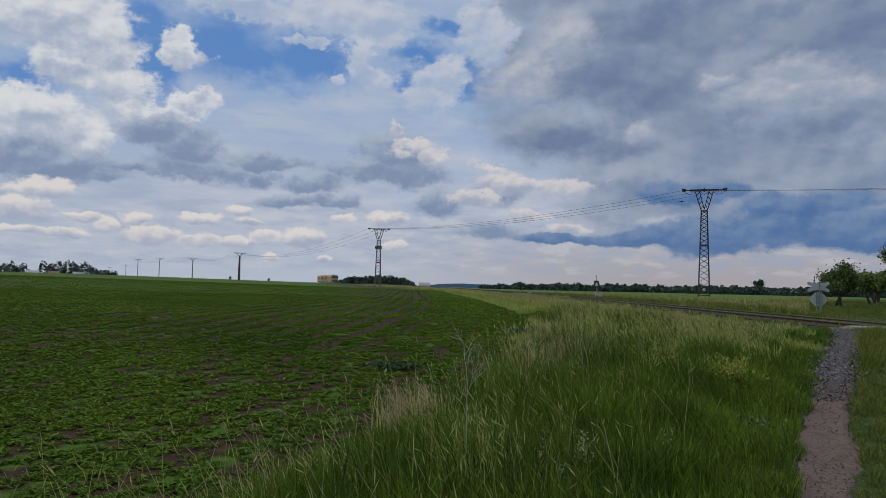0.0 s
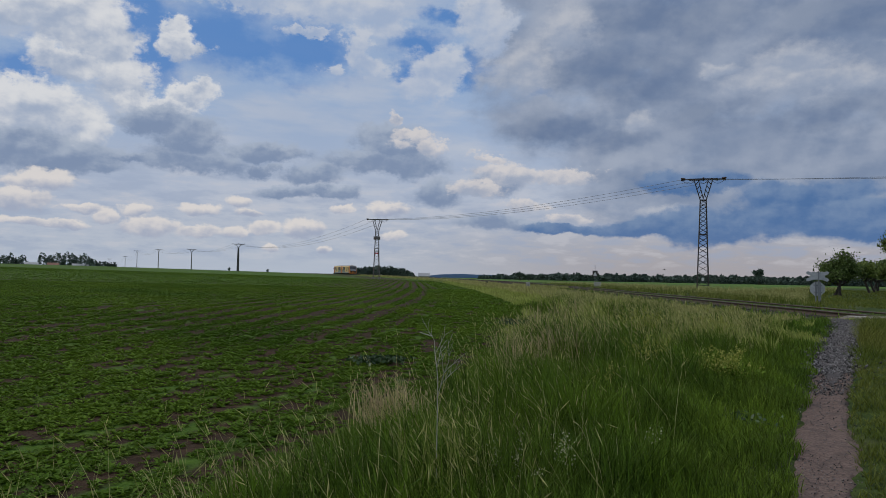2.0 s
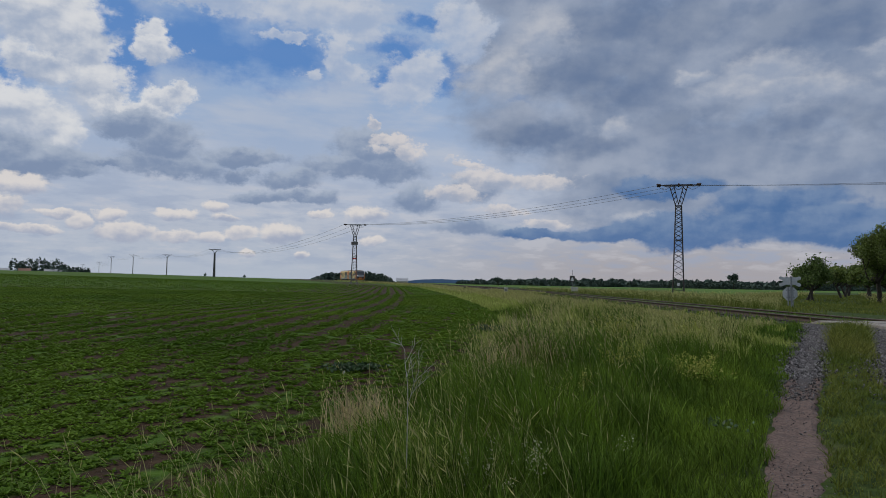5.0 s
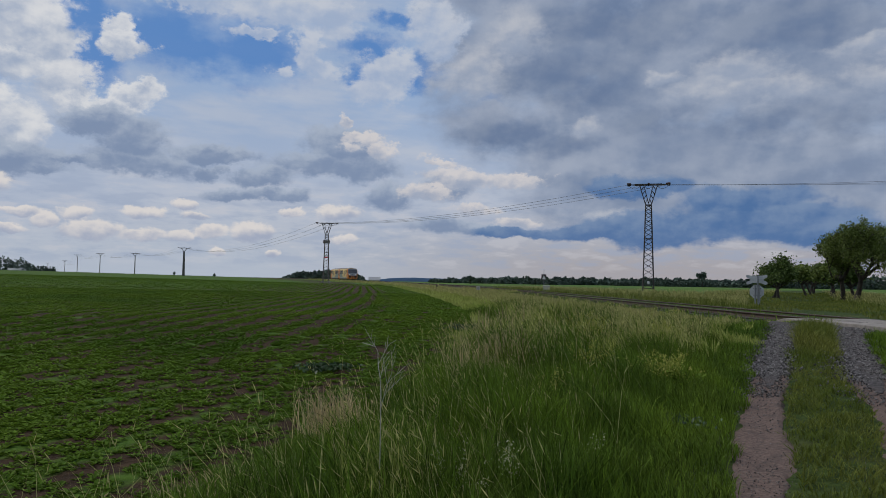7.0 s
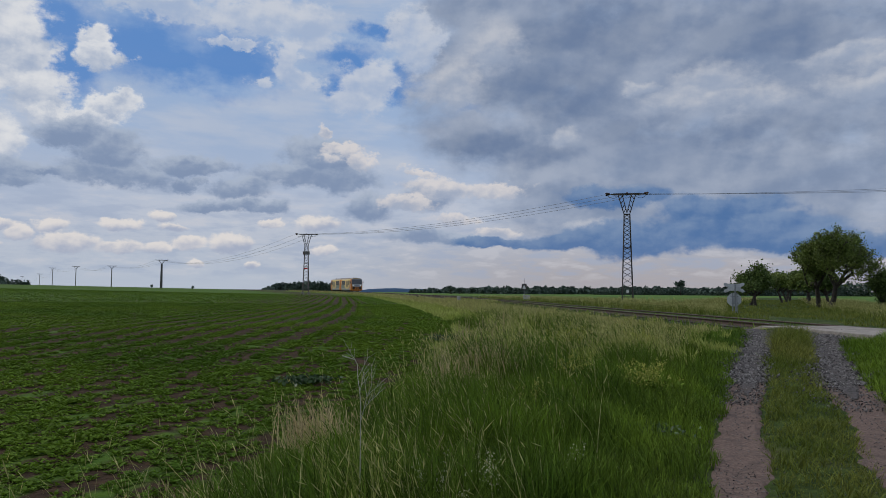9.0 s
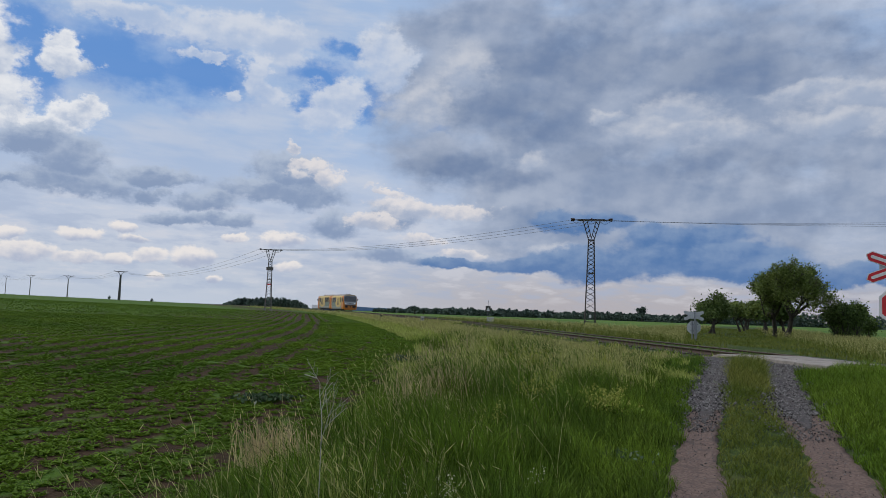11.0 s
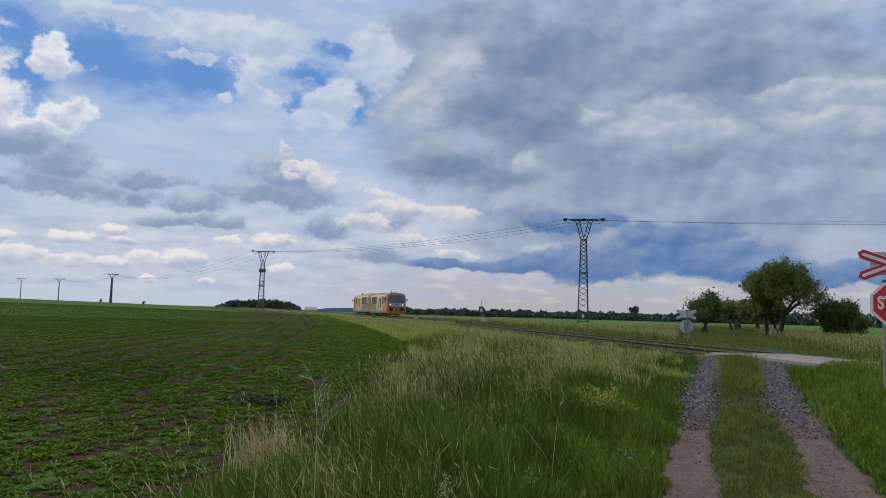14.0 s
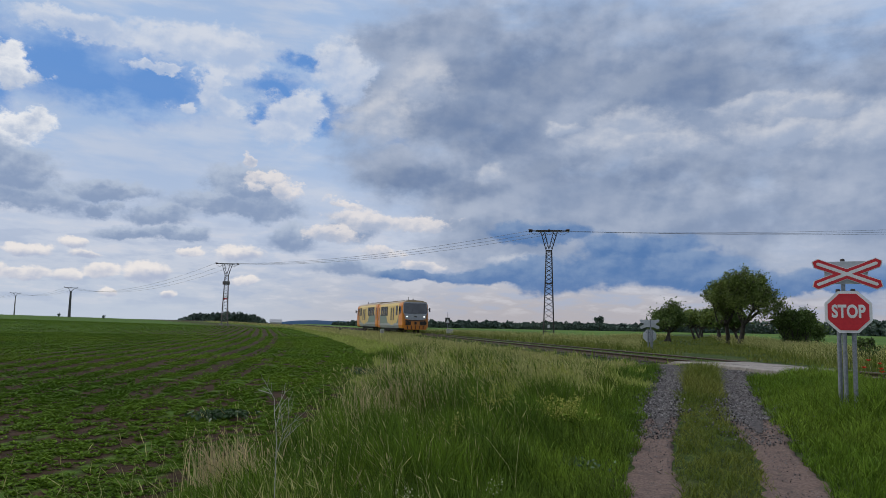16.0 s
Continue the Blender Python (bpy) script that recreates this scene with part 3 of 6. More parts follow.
def ground():
    xs = np.unique(np.round(np.r_[-np.geomspace(10, 2600, 70), np.arange(-10, 14, 0.16), np.arange(14, 40, 1.0), np.geomspace(40, 2600, 60)], 3))
    ys = np.unique(np.round(np.r_[-np.geomspace(4, 400, 14), np.arange(-3.5, 22, 0.16), np.arange(22, 60, 0.8), np.geomspace(60, 3200, 80)], 3))
    X, Y = np.meshgrid(xs, ys)
    x, y = X.ravel(), Y.ravel()
    n = len(xs)
    i = (np.arange(len(ys) - 1)[:, None] * n + np.arange(n - 1)).ravel()
    me = raw_mesh("ground", np.c_[x, y, height(x, y)], [np.c_[i, i + 1, i + 1 + n, i + n]], ground_material())
    me.polygons.foreach_set("use_smooth", np.ones(len(me.polygons), bool))
    row = distance_to(EDGE_LINE, x, y)
    rail = distance_to(RAIL_LINE, x, y)
    beyond = np.clip((-rail - 14 - 0.0 * y) / 6, 0, 1) * (y > 15) * (distance_to(LANE_LINE, x, y) < -7) + np.clip((-rail - 14) / 6, 0, 1) * (distance_to(LANE_LINE, x, y) > 6)
    for name, values in (("row", np.clip(row, -5, 400)), ("field", (row > 0).astype(float)), ("grown", grown_in(row, y) * np.clip((np.hypot(x, y) - 25) / 60, 0, 1)), ("meadow", np.clip(beyond, 0, 1))):
        me.attributes.new(name, "FLOAT", "POINT").data.foreach_set("value", values.astype(np.float32))
    tagged(new("ground", me), "flat farmland with a dark green crop field and rough grass verge", "ground", kind="structure")


LANE_LINE = smooth_line(np.array([(10.5, 17), (14.5, 24), (20, 34.5), (26.5, 48), (38.5, 68), (57, 100), (92, 160)], float), 3.0)[0]
ground()


def patchy(p, scale, seed):
    """Smooth random tone between 0 and 1 over the ground."""
    out = np.zeros(len(p))
    r = np.random.default_rng(seed)
    for k in range(7):
        a = r.uniform(0, 2 * np.pi)
        f = r.uniform(0.6, 1.7) / scale
        out += np.sin((p[:, 0] * np.cos(a) + p[:, 1] * np.sin(a)) * f * 2 * np.pi + r.uniform(0, 6.28))
    return 1 / (1 + np.exp(-out * 0.9))


def ribbon(name, line, halves, lift, mat, label, category):
    """A strip that lies on the ground along a line, with ragged edges."""
    rng = np.random.default_rng(len(name))
    d = np.gradient(line, axis=0)
    d /= np.hypot(*d.T)[:, None]
    side = np.c_[d[:, 1], -d[:, 0]]
    halves = halves * (1 + 0.32 * (patchy(line, 1.3, 17) - 0.5) + 0.25 * (patchy(line, 0.5, 18) - 0.5))
    k = 9
    rows = []
    for j in range(k):
        u = j / (k - 1) * 2 - 1
        p = line + side * (u * halves)[:, None]
        if j in (0, k - 1):
            p = p + side * rng.normal(0, 0.05, len(line))[:, None]
        z = height(p[:, 0], p[:, 1]) + lift * (1 - u ** 4) - 0.02 * abs(u) ** 6
        rows.append(np.c_[p, z])
    v = np.stack(rows, 1).reshape(-1, 3)
    i = (np.arange(len(line) - 1)[:, None] * k + np.arange(k - 1)).ravel()
    me = raw_mesh(name, v, [np.c_[i, i + k, i + k + 1, i + 1]], mat)
    me.polygons.foreach_set("use_smooth", np.ones(len(me.polygons), bool))
    return tagged(new(name, me), label, category, kind="structure")


def wheel_tracks():
    for pts, cut, name in ((LEFT_RUT, 10.4, "left"), (RIGHT_RUT, 9.9, "right")):
        line, s = smooth_line(pts, 0.18)
        bare = line[line[:, 1] < cut + 0.7]
        stony = line[line[:, 1] > cut - 0.9]
        half = 0.27 if name == "left" else 0.31
        ribbon("dirt_track", bare, np.full(len(bare), half), 0.025, EARTH, "bare pinkish earth wheel track", "dirt track")
        wide = np.interp(stony[:, 1], [cut - 0.9, cut - 0.3, cut + 0.5, 13, 16, 18], [0.03, 0.14, half, half, 0.38, 0.6] if name == "left" else [0.03, 0.16, half, half + 0.1, 0.5, 0.75])
        ribbon("gravel_track", stony, wide, 0.04, GRAVEL, "wheel track of grey crushed stone", "gravel track")


wheel_tracks()


# ---- the railway ----
def rail_mesh(off, lo, hi, profile, mat, name):
    """Runs a profile (across, up) along the railway at a distance from its middle."""
    sel = (RAIL_S >= lo) & (RAIL_S <= hi)
    p = RAIL[sel]
    d = np.gradient(p[:, :2], axis=0)
    d /= np.hypot(*d.T)[:, None]
    side = np.c_[d[:, 1], -d[:, 0]]
    k = len(profile)
    v = np.concatenate([np.c_[p[:, :2] + side * (off + a), p[:, 2] + up] for a, up in profile]).reshape(k, len(p), 3).transpose(1, 0, 2).reshape(-1, 3)
    i = np.arange(len(p) - 1)[:, None] * k
    j = np.arange(k)
    f = np.stack([i + j, i + k + j, i + k + (j + 1) % k, i + (j + 1) % k], -1).reshape(-1, 4)
    return raw_mesh(name, v, [f], mat)


S_CROSS = float(RAIL_S[np.argmin(np.hypot(RAIL[:, 0] - 12.2, RAIL[:, 1] - 16.6))])
S_END = float(RAIL_S[-1])


def railway():
    bed = rail_mesh(0, 0, S_END, [(-2.3, -0.6), (-1.4, -0.2), (-0.6, -0.17), (0.6, -0.17), (1.4, -0.2), (2.3, -0.6), (2.3, -1.2), (-2.3, -1.2)], BALLAST, "ballast_bed")
    tagged(new("ballast_bed", bed), "low weedy bank of grey-brown railway ballast", "railway bed", kind="structure")
    for off in (-0.7525, 0.7525):
        steel = [(-0.07, -0.15), (-0.07, -0.135), (-0.012, -0.11), (-0.012, -0.045), (-0.036, -0.035), (-0.036, -0.004), (0.036, -0.004), (0.036, -0.035), (0.012, -0.045), (0.012, -0.11), (0.07, -0.135), (0.07, -0.15)]
        rail = tagged(new("rail", rail_mesh(off, 0, S_END, steel, RAIL_STEEL, "rail")), "rusty steel railway rail with a worn bright head", "rail", "rails of the line")
        head = new("railhead", rail_mesh(off, 0, S_END, [(-0.034, -0.004), (-0.03, 0.002), (0.03, 0.002), (0.034, -0.004)], RAIL_TOP, "railhead"))
        head.parent = rail
    bm = bmesh.new()
    cube(bm, 0, 0, -0.21, 2.5, 0.25, 0.14, bevel=0.015)
    me = mesh_of("sleeper", bm, TIMBER)
    lo, hi = S_CROSS - 45, S_CROSS + 110
    for s in np.arange(lo, hi, 0.65):
        if abs(s - S_CROSS) < 2.4:
            continue
        p, yaw, pitch = on_track(s)
        ob = new("sleeper", me)
        ob.matrix_basis = pose(*p, 0, 0, yaw)
        tagged(ob, "dark tarred timber sleeper under the rails", "sleeper", "sleepers")


railway()


def crossing():
    """Concrete slabs of the level crossing, outside and between the rails."""
    rng = random.Random(5)
    deck = thing("level_crossing_deck", pose(0, 0, 0), "worn grey concrete slab deck of a field crossing", "level crossing")
    for k in range(4):
        p, yaw, _ = on_track(S_CROSS - 0.95 + k * 1.14)
        for off, wide in ((-1.27, 0.86), (0.0, 1.34)):
            if off == 0.0 and k == 0:
                continue
            bm = bmesh.new()
            cube(bm, 0, 0, 0, wide, 1.12, 0.18, bevel=0.02)
            ob = part("concrete_slab", bm, PANEL_CONCRETE, deck)
            ob.matrix_basis = pose(p[0], p[1], p[2] - 0.085 + rng.uniform(-0.006, 0.006), rng.uniform(-0.4, 0.4), rng.uniform(-0.4, 0.4), yaw) @ pose(off, 0, 0)
    # the sloping end pieces
    for s, turn in ((-1.81, 0), (3.33, 180)):
        p, yaw, _ = on_track(S_CROSS + s)
        for off in (-1.27,) if not turn else (-1.27, 0.0):
            bm = bmesh.new()
            cube(bm, 0, 0, 0, 0.84, 0.55, 0.1, bevel=0.015)
            ob = part("ramp_slab", bm, PANEL_CONCRETE, deck)
            ob.matrix_basis = pose(p[0], p[1], p[2] - 0.1, 0, 0, yaw + turn) @ pose(off if not turn else -off, 0.0, 0, 12, 0, 0)


crossing()


# ---- signs at the crossing ----
def octagon(r):
    return [(r / math.cos(math.pi / 8) * math.cos(math.pi / 8 + k * math.pi / 4), r / math.cos(math.pi / 8) * math.sin(math.pi / 8 + k * math.pi / 4)) for k in range(8)]


def shift(points, x, z):
    return [(a + x, b + z) for a, b in points]


def saltire(bm, length, wide, depth, angle, m):
    """One arm of the cross with pointed ends."""
    l, w = length / 2, wide / 2
    outline = [(-l, 0), (-l + w * 0.8, w), (l - w * 0.8, w), (l, 0), (l - w * 0.8, -w), (-l + w * 0.8, -w)]
    slab(bm, outline, depth, m @ pose(0, 0, 0, 0, -angle, 0))


def crossing_sign(m, label, rise):
    """A stop octagon under a warning cross, on galvanised posts; it faces -y."""
    s = thing("level_crossing_sign", m, label, "road sign", "signs at the crossing")
    for name, x, y, top in (("post", -0.05, 0.07, rise + 0.74), ("post", -0.12, 0.13, rise + 0.3), ("post", 0.07, 0.06, rise + 0.3)):
        bm = bmesh.new()
        rod(bm, (x - 0.015, y, -0.6), (x, y, top), 0.03, n=14)
        post = part(name, bm, STEEL_ZINC, s, smooth=False)
        bm = bmesh.new()
        rod(bm, (x, y, top), (x, y, top + 0.035), 0.034, 0.03, n=14)
        part("cap", bm, STEEL_DARK, post, "dark plastic post cap")
    for z in (rise + 0.15, rise - 0.15):
        bm = bmesh.new()
        cube(bm, -0.02, 0.035, z, 0.34, 0.025, 0.04, bevel=0.006)
        part("bracket", bm, STEEL_ZINC, s)
    plate = part("stop_plate", plate_bm(octagon(0.302), 0.02, (0, 0, rise)), BACK_SHEET, s, "octagonal aluminium plate")
    part("white_border", plate_bm(octagon(0.3), 0.003, (0, -0.0035, rise)), WHITE_SHEET, plate, "white reflective border")
    part("red_face", plate_bm(octagon(0.263), 0.003, (0, -0.007, rise)), RED_SHEET, plate, "red octagon face")
    text = bpy.data.curves.new("stop_lettering", "FONT")
    text.body, text.size, text.align_x, text.align_y, text.extrude, text.space_character, text.offset = "STOP", 0.285, "CENTER", "CENTER", 0.0015, 1.06, 0.011
    letters = new("stop_lettering", text)
    dg = bpy.context.evaluated_depsgraph_get()
    me = bpy.data.meshes.new_from_object(letters.evaluated_get(dg))
    bpy.data.objects.remove(letters)
    me.materials.clear()
    me.materials.append(WHITE_SHEET)
    word = new("stop_lettering", me)
    word.parent = plate
    word.matrix_basis = pose(0, -0.010, rise, 90) @ Matrix.Diagonal((0.6, 0.88, 1, 1))
    tagged(word, "white word STOP")
    zc = rise + 0.55
    bm = bmesh.new()
    cube(bm, -0.01, 0.03, zc + 0.02, 0.56, 0.012, 0.33, bevel=0.004)
    part("backing_plate", bm, BACK_SHEET, s, "plain grey aluminium backing plate")
    for k, angle in enumerate((22, -22)):
        at = pose(0.0, -0.004 * k, zc)
        bm = bmesh.new()
        saltire(bm, 0.98, 0.145, 0.016, angle, at)
        arm = part("cross_arm", bm, BACK_SHEET, s, "aluminium arm of the warning cross")
        for name, length, wide, y, mat in (("white_edge", 0.976, 0.143, -0.003, WHITE_SHEET), ("red_band", 0.95, 0.127, -0.0045 - 0.001, RED_SHEET), ("white_core", 0.85, 0.045, -0.0085, WHITE_SHEET)):
            bm = bmesh.new()
            saltire(bm, length, wide, 0.002, angle, pose(0, y - 0.002 * k, zc))
            part(name, bm, mat, arm)
    return s


def plate_bm(outline, depth, at):
    bm = bmesh.new()
    slab(bm, outline, depth, Matrix.Translation(at))
    return bm


def tube(name, points, r, mat, n=5):
    """One round strand through points."""
    p = np.array(points, float)
    d = np.gradient(p, axis=0)
    d /= np.linalg.norm(d, axis=1)[:, None]
    side = np.cross(d, (0, 0, 1.0))
    side /= np.linalg.norm(side, axis=1)[:, None] + 1e-9
    up = np.cross(side, d)
    turn = np.arange(n) / n * 2 * np.pi
    v = p[:, None] + r * (side[:, None] * np.cos(turn)[None, :, None] + up[:, None] * np.sin(turn)[None, :, None])
    i, j = np.arange(len(p) - 1)[:, None] * n, np.arange(n)
    f = np.stack([i + j, i + (j + 1) % n, i + n + (j + 1) % n, i + n + j], -1).reshape(-1, 4)
    return raw_mesh(name, v.reshape(-1, 3), [f], mat)


def place_signs():
    crossing_sign(pose(7.8, 9.33, 0.70, 0, 0, -38), "red STOP octagon below a red-white warning cross on posts", 1.27)
    crossing_sign(pose(16.45, 32.6, 0.8, 0, 0, 147), "grey back of a stop sign and warning cross beyond the rails", 0.6)


place_signs()


def z_at(x, y):
    return float(height(np.array([x]), np.array([y]))[0])


def marker_post(x, y, label):
    """A low trackside post with a small board."""
    s = thing("track_marker", pose(x, y, z_at(x, y), 0, 0, -8), label, "track marker")
    bm = bmesh.new()
    rod(bm, (0, 0, -0.2), (0, 0, 1.8), 0.035, n=10)
    part("post", bm, STEEL_ZINC, s)
    bm = bmesh.new()
    cube(bm, 0, -0.05, 1.45, 0.52, 0.02, 0.62, bevel=0.008)
    plate = part("board", bm, STEEL_DARK, s, "dark square board")
    bm = bmesh.new()
    slab(bm, [(-0.2, 1.24), (0.2, 1.24), (0.0, 1.66)], 0.006, pose(0, -0.068, 0))
    part("triangle", bm, WHITE_SHEET, plate, "white triangle")
    bm = bmesh.new()
    rod(bm, (0, 0, 1.8), (0, 0, 2.35), 0.02, n=8)
    part("rod", bm, STEEL_DARK, s)
    bm = bmesh.new()
    cube(bm, 0.25, 0, 0.3, 0.7, 0.4, 0.6, bevel=0.03)
    part("cabinet", bm, PLASTER, s, "low pale cabinet")
    return s


marker_post(15.7, 76.7, "thin zinc post with a dark board and white triangle")


def kilometre_stone(x, y, wide, high, mat, label):
    s = thing("kilometre_post", pose(x, y, z_at(x, y)), label, "marker post")
    bm = bmesh.new()
    cube(bm, 0, 0, high / 2 - 0.1, wide, 0.14, high + 0.2, bevel=0.02)
    part("stone", bm, mat, s)
    bm = bmesh.new()
    cube(bm, 0, -0.075, high * 0.72, wide * 0.7, 0.006, 0.05)
    cube(bm, 0, -0.075, high * 0.55, wide * 0.5, 0.006, 0.05)
    part("marking", bm, STEEL_DARK, s, "dark illegible marking")


kilometre_stone(9.6, 84.0, 0.4, 0.75, PLASTER, "white-painted post beside the rails")
kilometre_stone(3.9, 66.5, 0.2, 0.55, STEEL_DARK, "low dark post in the grass")


# ---- the power line ----
def insulator(bm, a, b):
    a, b = Vector(a), Vector(b)
    rod(bm, a, b, 0.035, n=8)
    for k in range(5):
        c = a.lerp(b, 0.15 + 0.17 * k)
        d = (b - a).normalized() * 0.03
        rod(bm, c - d, c + d, 0.1, 0.06, n=10)


def lattice_pylon(m, high, label, mat, span, extras):
    """A square lattice mast with a forked head and one crossarm."""
    s = thing("lattice_pylon", m, label, "pylon", "masts of the power line")
    base, neck, zn = 0.54, 0.27, high - 2.0

    def half(z):
        return base + (neck - base) * min(z / zn, 1)

    corners = [(-1, -1), (1, -1), (1, 1), (-1, 1)]
    for cx, cy in corners:
        bm = bmesh.new()
        beam(bm, (cx * base, cy * base, -0.5), (cx * neck, cy * neck, zn), 0.085)
        part("leg", bm, mat, s)
    bm = bmesh.new()
    z, k = 0.5, 0
    while z < zn - 0.1:
        up = min(z + 2 * half(z) * 0.62, zn)
        for i in range(4):
            (ax, ay), (bx, by) = corners[i], corners[(i + 1) % 4]
            if (k + i) % 2:
                (ax, ay), (bx, by) = (bx, by), (ax, ay)
            h0, h1 = half(z), half(up)
            beam(bm, (ax * h0, ay * h0, z), (bx * h1, by * h1, up), 0.05, 0.03)
            beam(bm, (bx * h0, by * h0, z), (ax * h1, ay * h1, up), 0.045, 0.03)
        z, k = up, k + 1
    part("bracing", bm, mat, s)
    for z in (0.5, high * 0.5, zn):
        bm = bmesh.new()
        h = half(z)
        for i in range(4):
            (ax, ay), (bx, by) = corners[i], corners[(i + 1) % 4]
            beam(bm, (ax * h, ay * h, z), (bx * h, by * h, z), 0.07)
        part("belt", bm, mat, s)
    for sgn in (-1, 1):
        bm = bmesh.new()
        for y in (-0.2, 0.2):
            beam(bm, (sgn * neck, y, zn), (sgn * 0.86, y, high), 0.08)
            beam(bm, (0.0, y, zn + 0.15), (sgn * 0.46, y, high), 0.07)
            for k in range(4):
                u = (k + 0.3) / 4.4
                beam(bm, (sgn * (neck + (0.86 - neck) * u), y, zn + 2.0 * u), (sgn * (0.46 * (u + 0.16)), y, zn + 0.15 + 1.85 * (u + 0.16)), 0.045)
        part("fork_arm", bm, mat, s)
    bm = bmesh.new()
    l = span / 2
    for y in (-0.22, 0.22):
        beam(bm, (-l * 0.72, y, high), (l * 0.72, y, high), 0.1, 0.14)
        beam(bm, (-l * 0.72, y, high + 0.0), (-l * 0.95, 0, high + 0.02), 0.07)
        beam(bm, (l * 0.72, y, high + 0.0), (l * 0.95, 0, high + 0.02), 0.07)
    for k in range(7):
        x = -l * 0.72 + l * 1.44 * k / 6
        beam(bm, (x, -0.22, high), (x, 0.22, high), 0.05)
    arm = part("crossarm", bm, mat, s)
    for x in (-l, 0.0, l):
        for y in (-1, 1):
            bm = bmesh.new()
            insulator(bm, (x * 0.93, y * 0.2, high + 0.05), (x * 1.0 + 0.25 * np.sign(x), y * 0.75, high + 0.02))
            part("insulator", bm, PORCELAIN, arm, "brown ribbed insulator")
        line = [(x * (1.1 - 0.75 * k / 10) + (0.9 * k / 10 - 0.45) * (x == 0), -0.3, high - 0.02 - 0.42 * math.sin(math.pi * k / 10)) for k in range(11)]
        jumper = new("jumper_wire", tube("jumper_wire", line, 0.02, WIRE))
        jumper.parent = arm
    if extras == "switch":
        bm = bmesh.new()
        cube(bm, 0, -0.5, high * 0.68, 1.15, 0.5, 0.55, bevel=0.02)
        part("switch_frame", bm, mat, s, "switch frame on the mast")
        for z, tone in ((high * 0.42, RED_SHEET), (high * 0.45, WHITE_SHEET)):
            bm = bmesh.new()
            cube(bm, 0, -half(z) - 0.06, z, 0.55, 0.02, 0.22, bevel=0.004)
            part("plate", bm, tone, s)
        bm = bmesh.new()
        rod(bm, (0.32, -0.6, 0.8), (0.32, -0.55, high * 0.66), 0.03, n=8)
        part("switch_rod", bm, mat, s)
    else:
        bm = bmesh.new()
        cube(bm, 0.0, -half(1.0) - 0.07, 1.05, 0.24, 0.02, 0.3, bevel=0.004)
        part("warning_plate", bm, WHITE_SHEET, s, "small white warning plate")
    for cx, cy in corners:
        bm = bmesh.new()
        cube(bm, cx * base, cy * base, -0.1, 0.4, 0.4, 0.5, bevel=0.03)
        part("footing", bm, CONCRETE_POLE, s, "concrete footing")
    return s


def concrete_pole(x, y, top, mat, wide, span, yaw, label):
    """A tapered pole with a small forked crossarm."""
    g = z_at(x, y)
    h = top - g
    s = thing("power_pole", pose(x, y, g, 0, 0, yaw), label, "power pole", "masts of the power line")
    bm = bmesh.new()
    rod(bm, (0, 0, -1), (0, 0, h - 1.0), wide, wide * 0.6, n=12)
    part("shaft", bm, mat, s)
    bm = bmesh.new()
    beam(bm, (-span / 2, 0, h), (span / 2, 0, h), 0.16)
    for sgn in (-1, 1):
        beam(bm, (0, 0, h - 1.2), (sgn * span * 0.26, 0, h), 0.14)
    arm = part("crossarm", bm, STEEL_DARK, s)
    for x in (-span / 2, 0, span / 2):
        bm = bmesh.new()
        rod(bm, (x, 0, h + 0.08), (x, 0, h + 0.3), 0.09, 0.06, n=8)
        part("insulator", bm, PORCELAIN, arm)
    return s


NEAR_PYLON, FAR_PYLON = (24.75, 70.6, 0.82), (-11.85, 129.8, 1.3)
lattice_pylon(pose(*NEAR_PYLON, 0, 0, -19), 10.65, "tall dark steel lattice pylon with a forked head", STEEL_DARK, 3.6, "plate")
lattice_pylon(pose(*FAR_PYLON, 0, 0, 2), 10.25, "pale weathered lattice pylon with a switch box, in the crop", STEEL_FAR, 3.3, "switch")
POLES = [(-63.2, 226.7, 10.6), (-102.4, 299.5, 11.0), (-146.8, 379.5, 13.1), (-195.2, 469.5, 14.8), (-259.0, 600.0, 13.7), (-340.0, 750.0, 14.0)]
for k, (x, y, top) in enumerate(POLES):
    concrete_pole(x, y, top, CONCRETE_DARK if k == 0 else CONCRETE_POLE, 0.42 if k == 0 else 0.26, 3.4, 25, "thick dark pole with a forked crossarm on the field crest" if k == 0 else "slim concrete pole with a short crossarm behind the crest")


def wires():
    masts = [((110.0, 30.0, 15.2), 40, 9.0), ((NEAR_PYLON[0], NEAR_PYLON[1], 11.47), -19, 4.1), ((FAR_PYLON[0], FAR_PYLON[1], 11.6), 2, 3.8)] + [(p, 25, 3.4) for p in POLES]
    n = 0
    for (a, ya, wa), (b, yb, wb) in zip(masts[:-1], masts[1:]):
        for u in (-0.5, 0.0, 0.5):
            p = Vector(a) + Vector((math.cos(radians(ya)), math.sin(radians(ya)), 0)) * wa * u
            q = Vector(b) + Vector((math.cos(radians(yb)), math.sin(radians(yb)), 0)) * wb * u
            sag = 0.00022 * (q - p).length ** 2
            line = [p.lerp(q, k / 16) - Vector((0, 0, 4 * sag * k / 16 * (1 - k / 16))) for k in range(17)]
            ob = new("power_line_wire", tube("power_line_wire", line, 0.012 if a[0] > 50 else 0.017, WIRE))
            tagged(ob, "thin grey conductor hanging between the masts", "wire", "conductors of the power line")


wires()


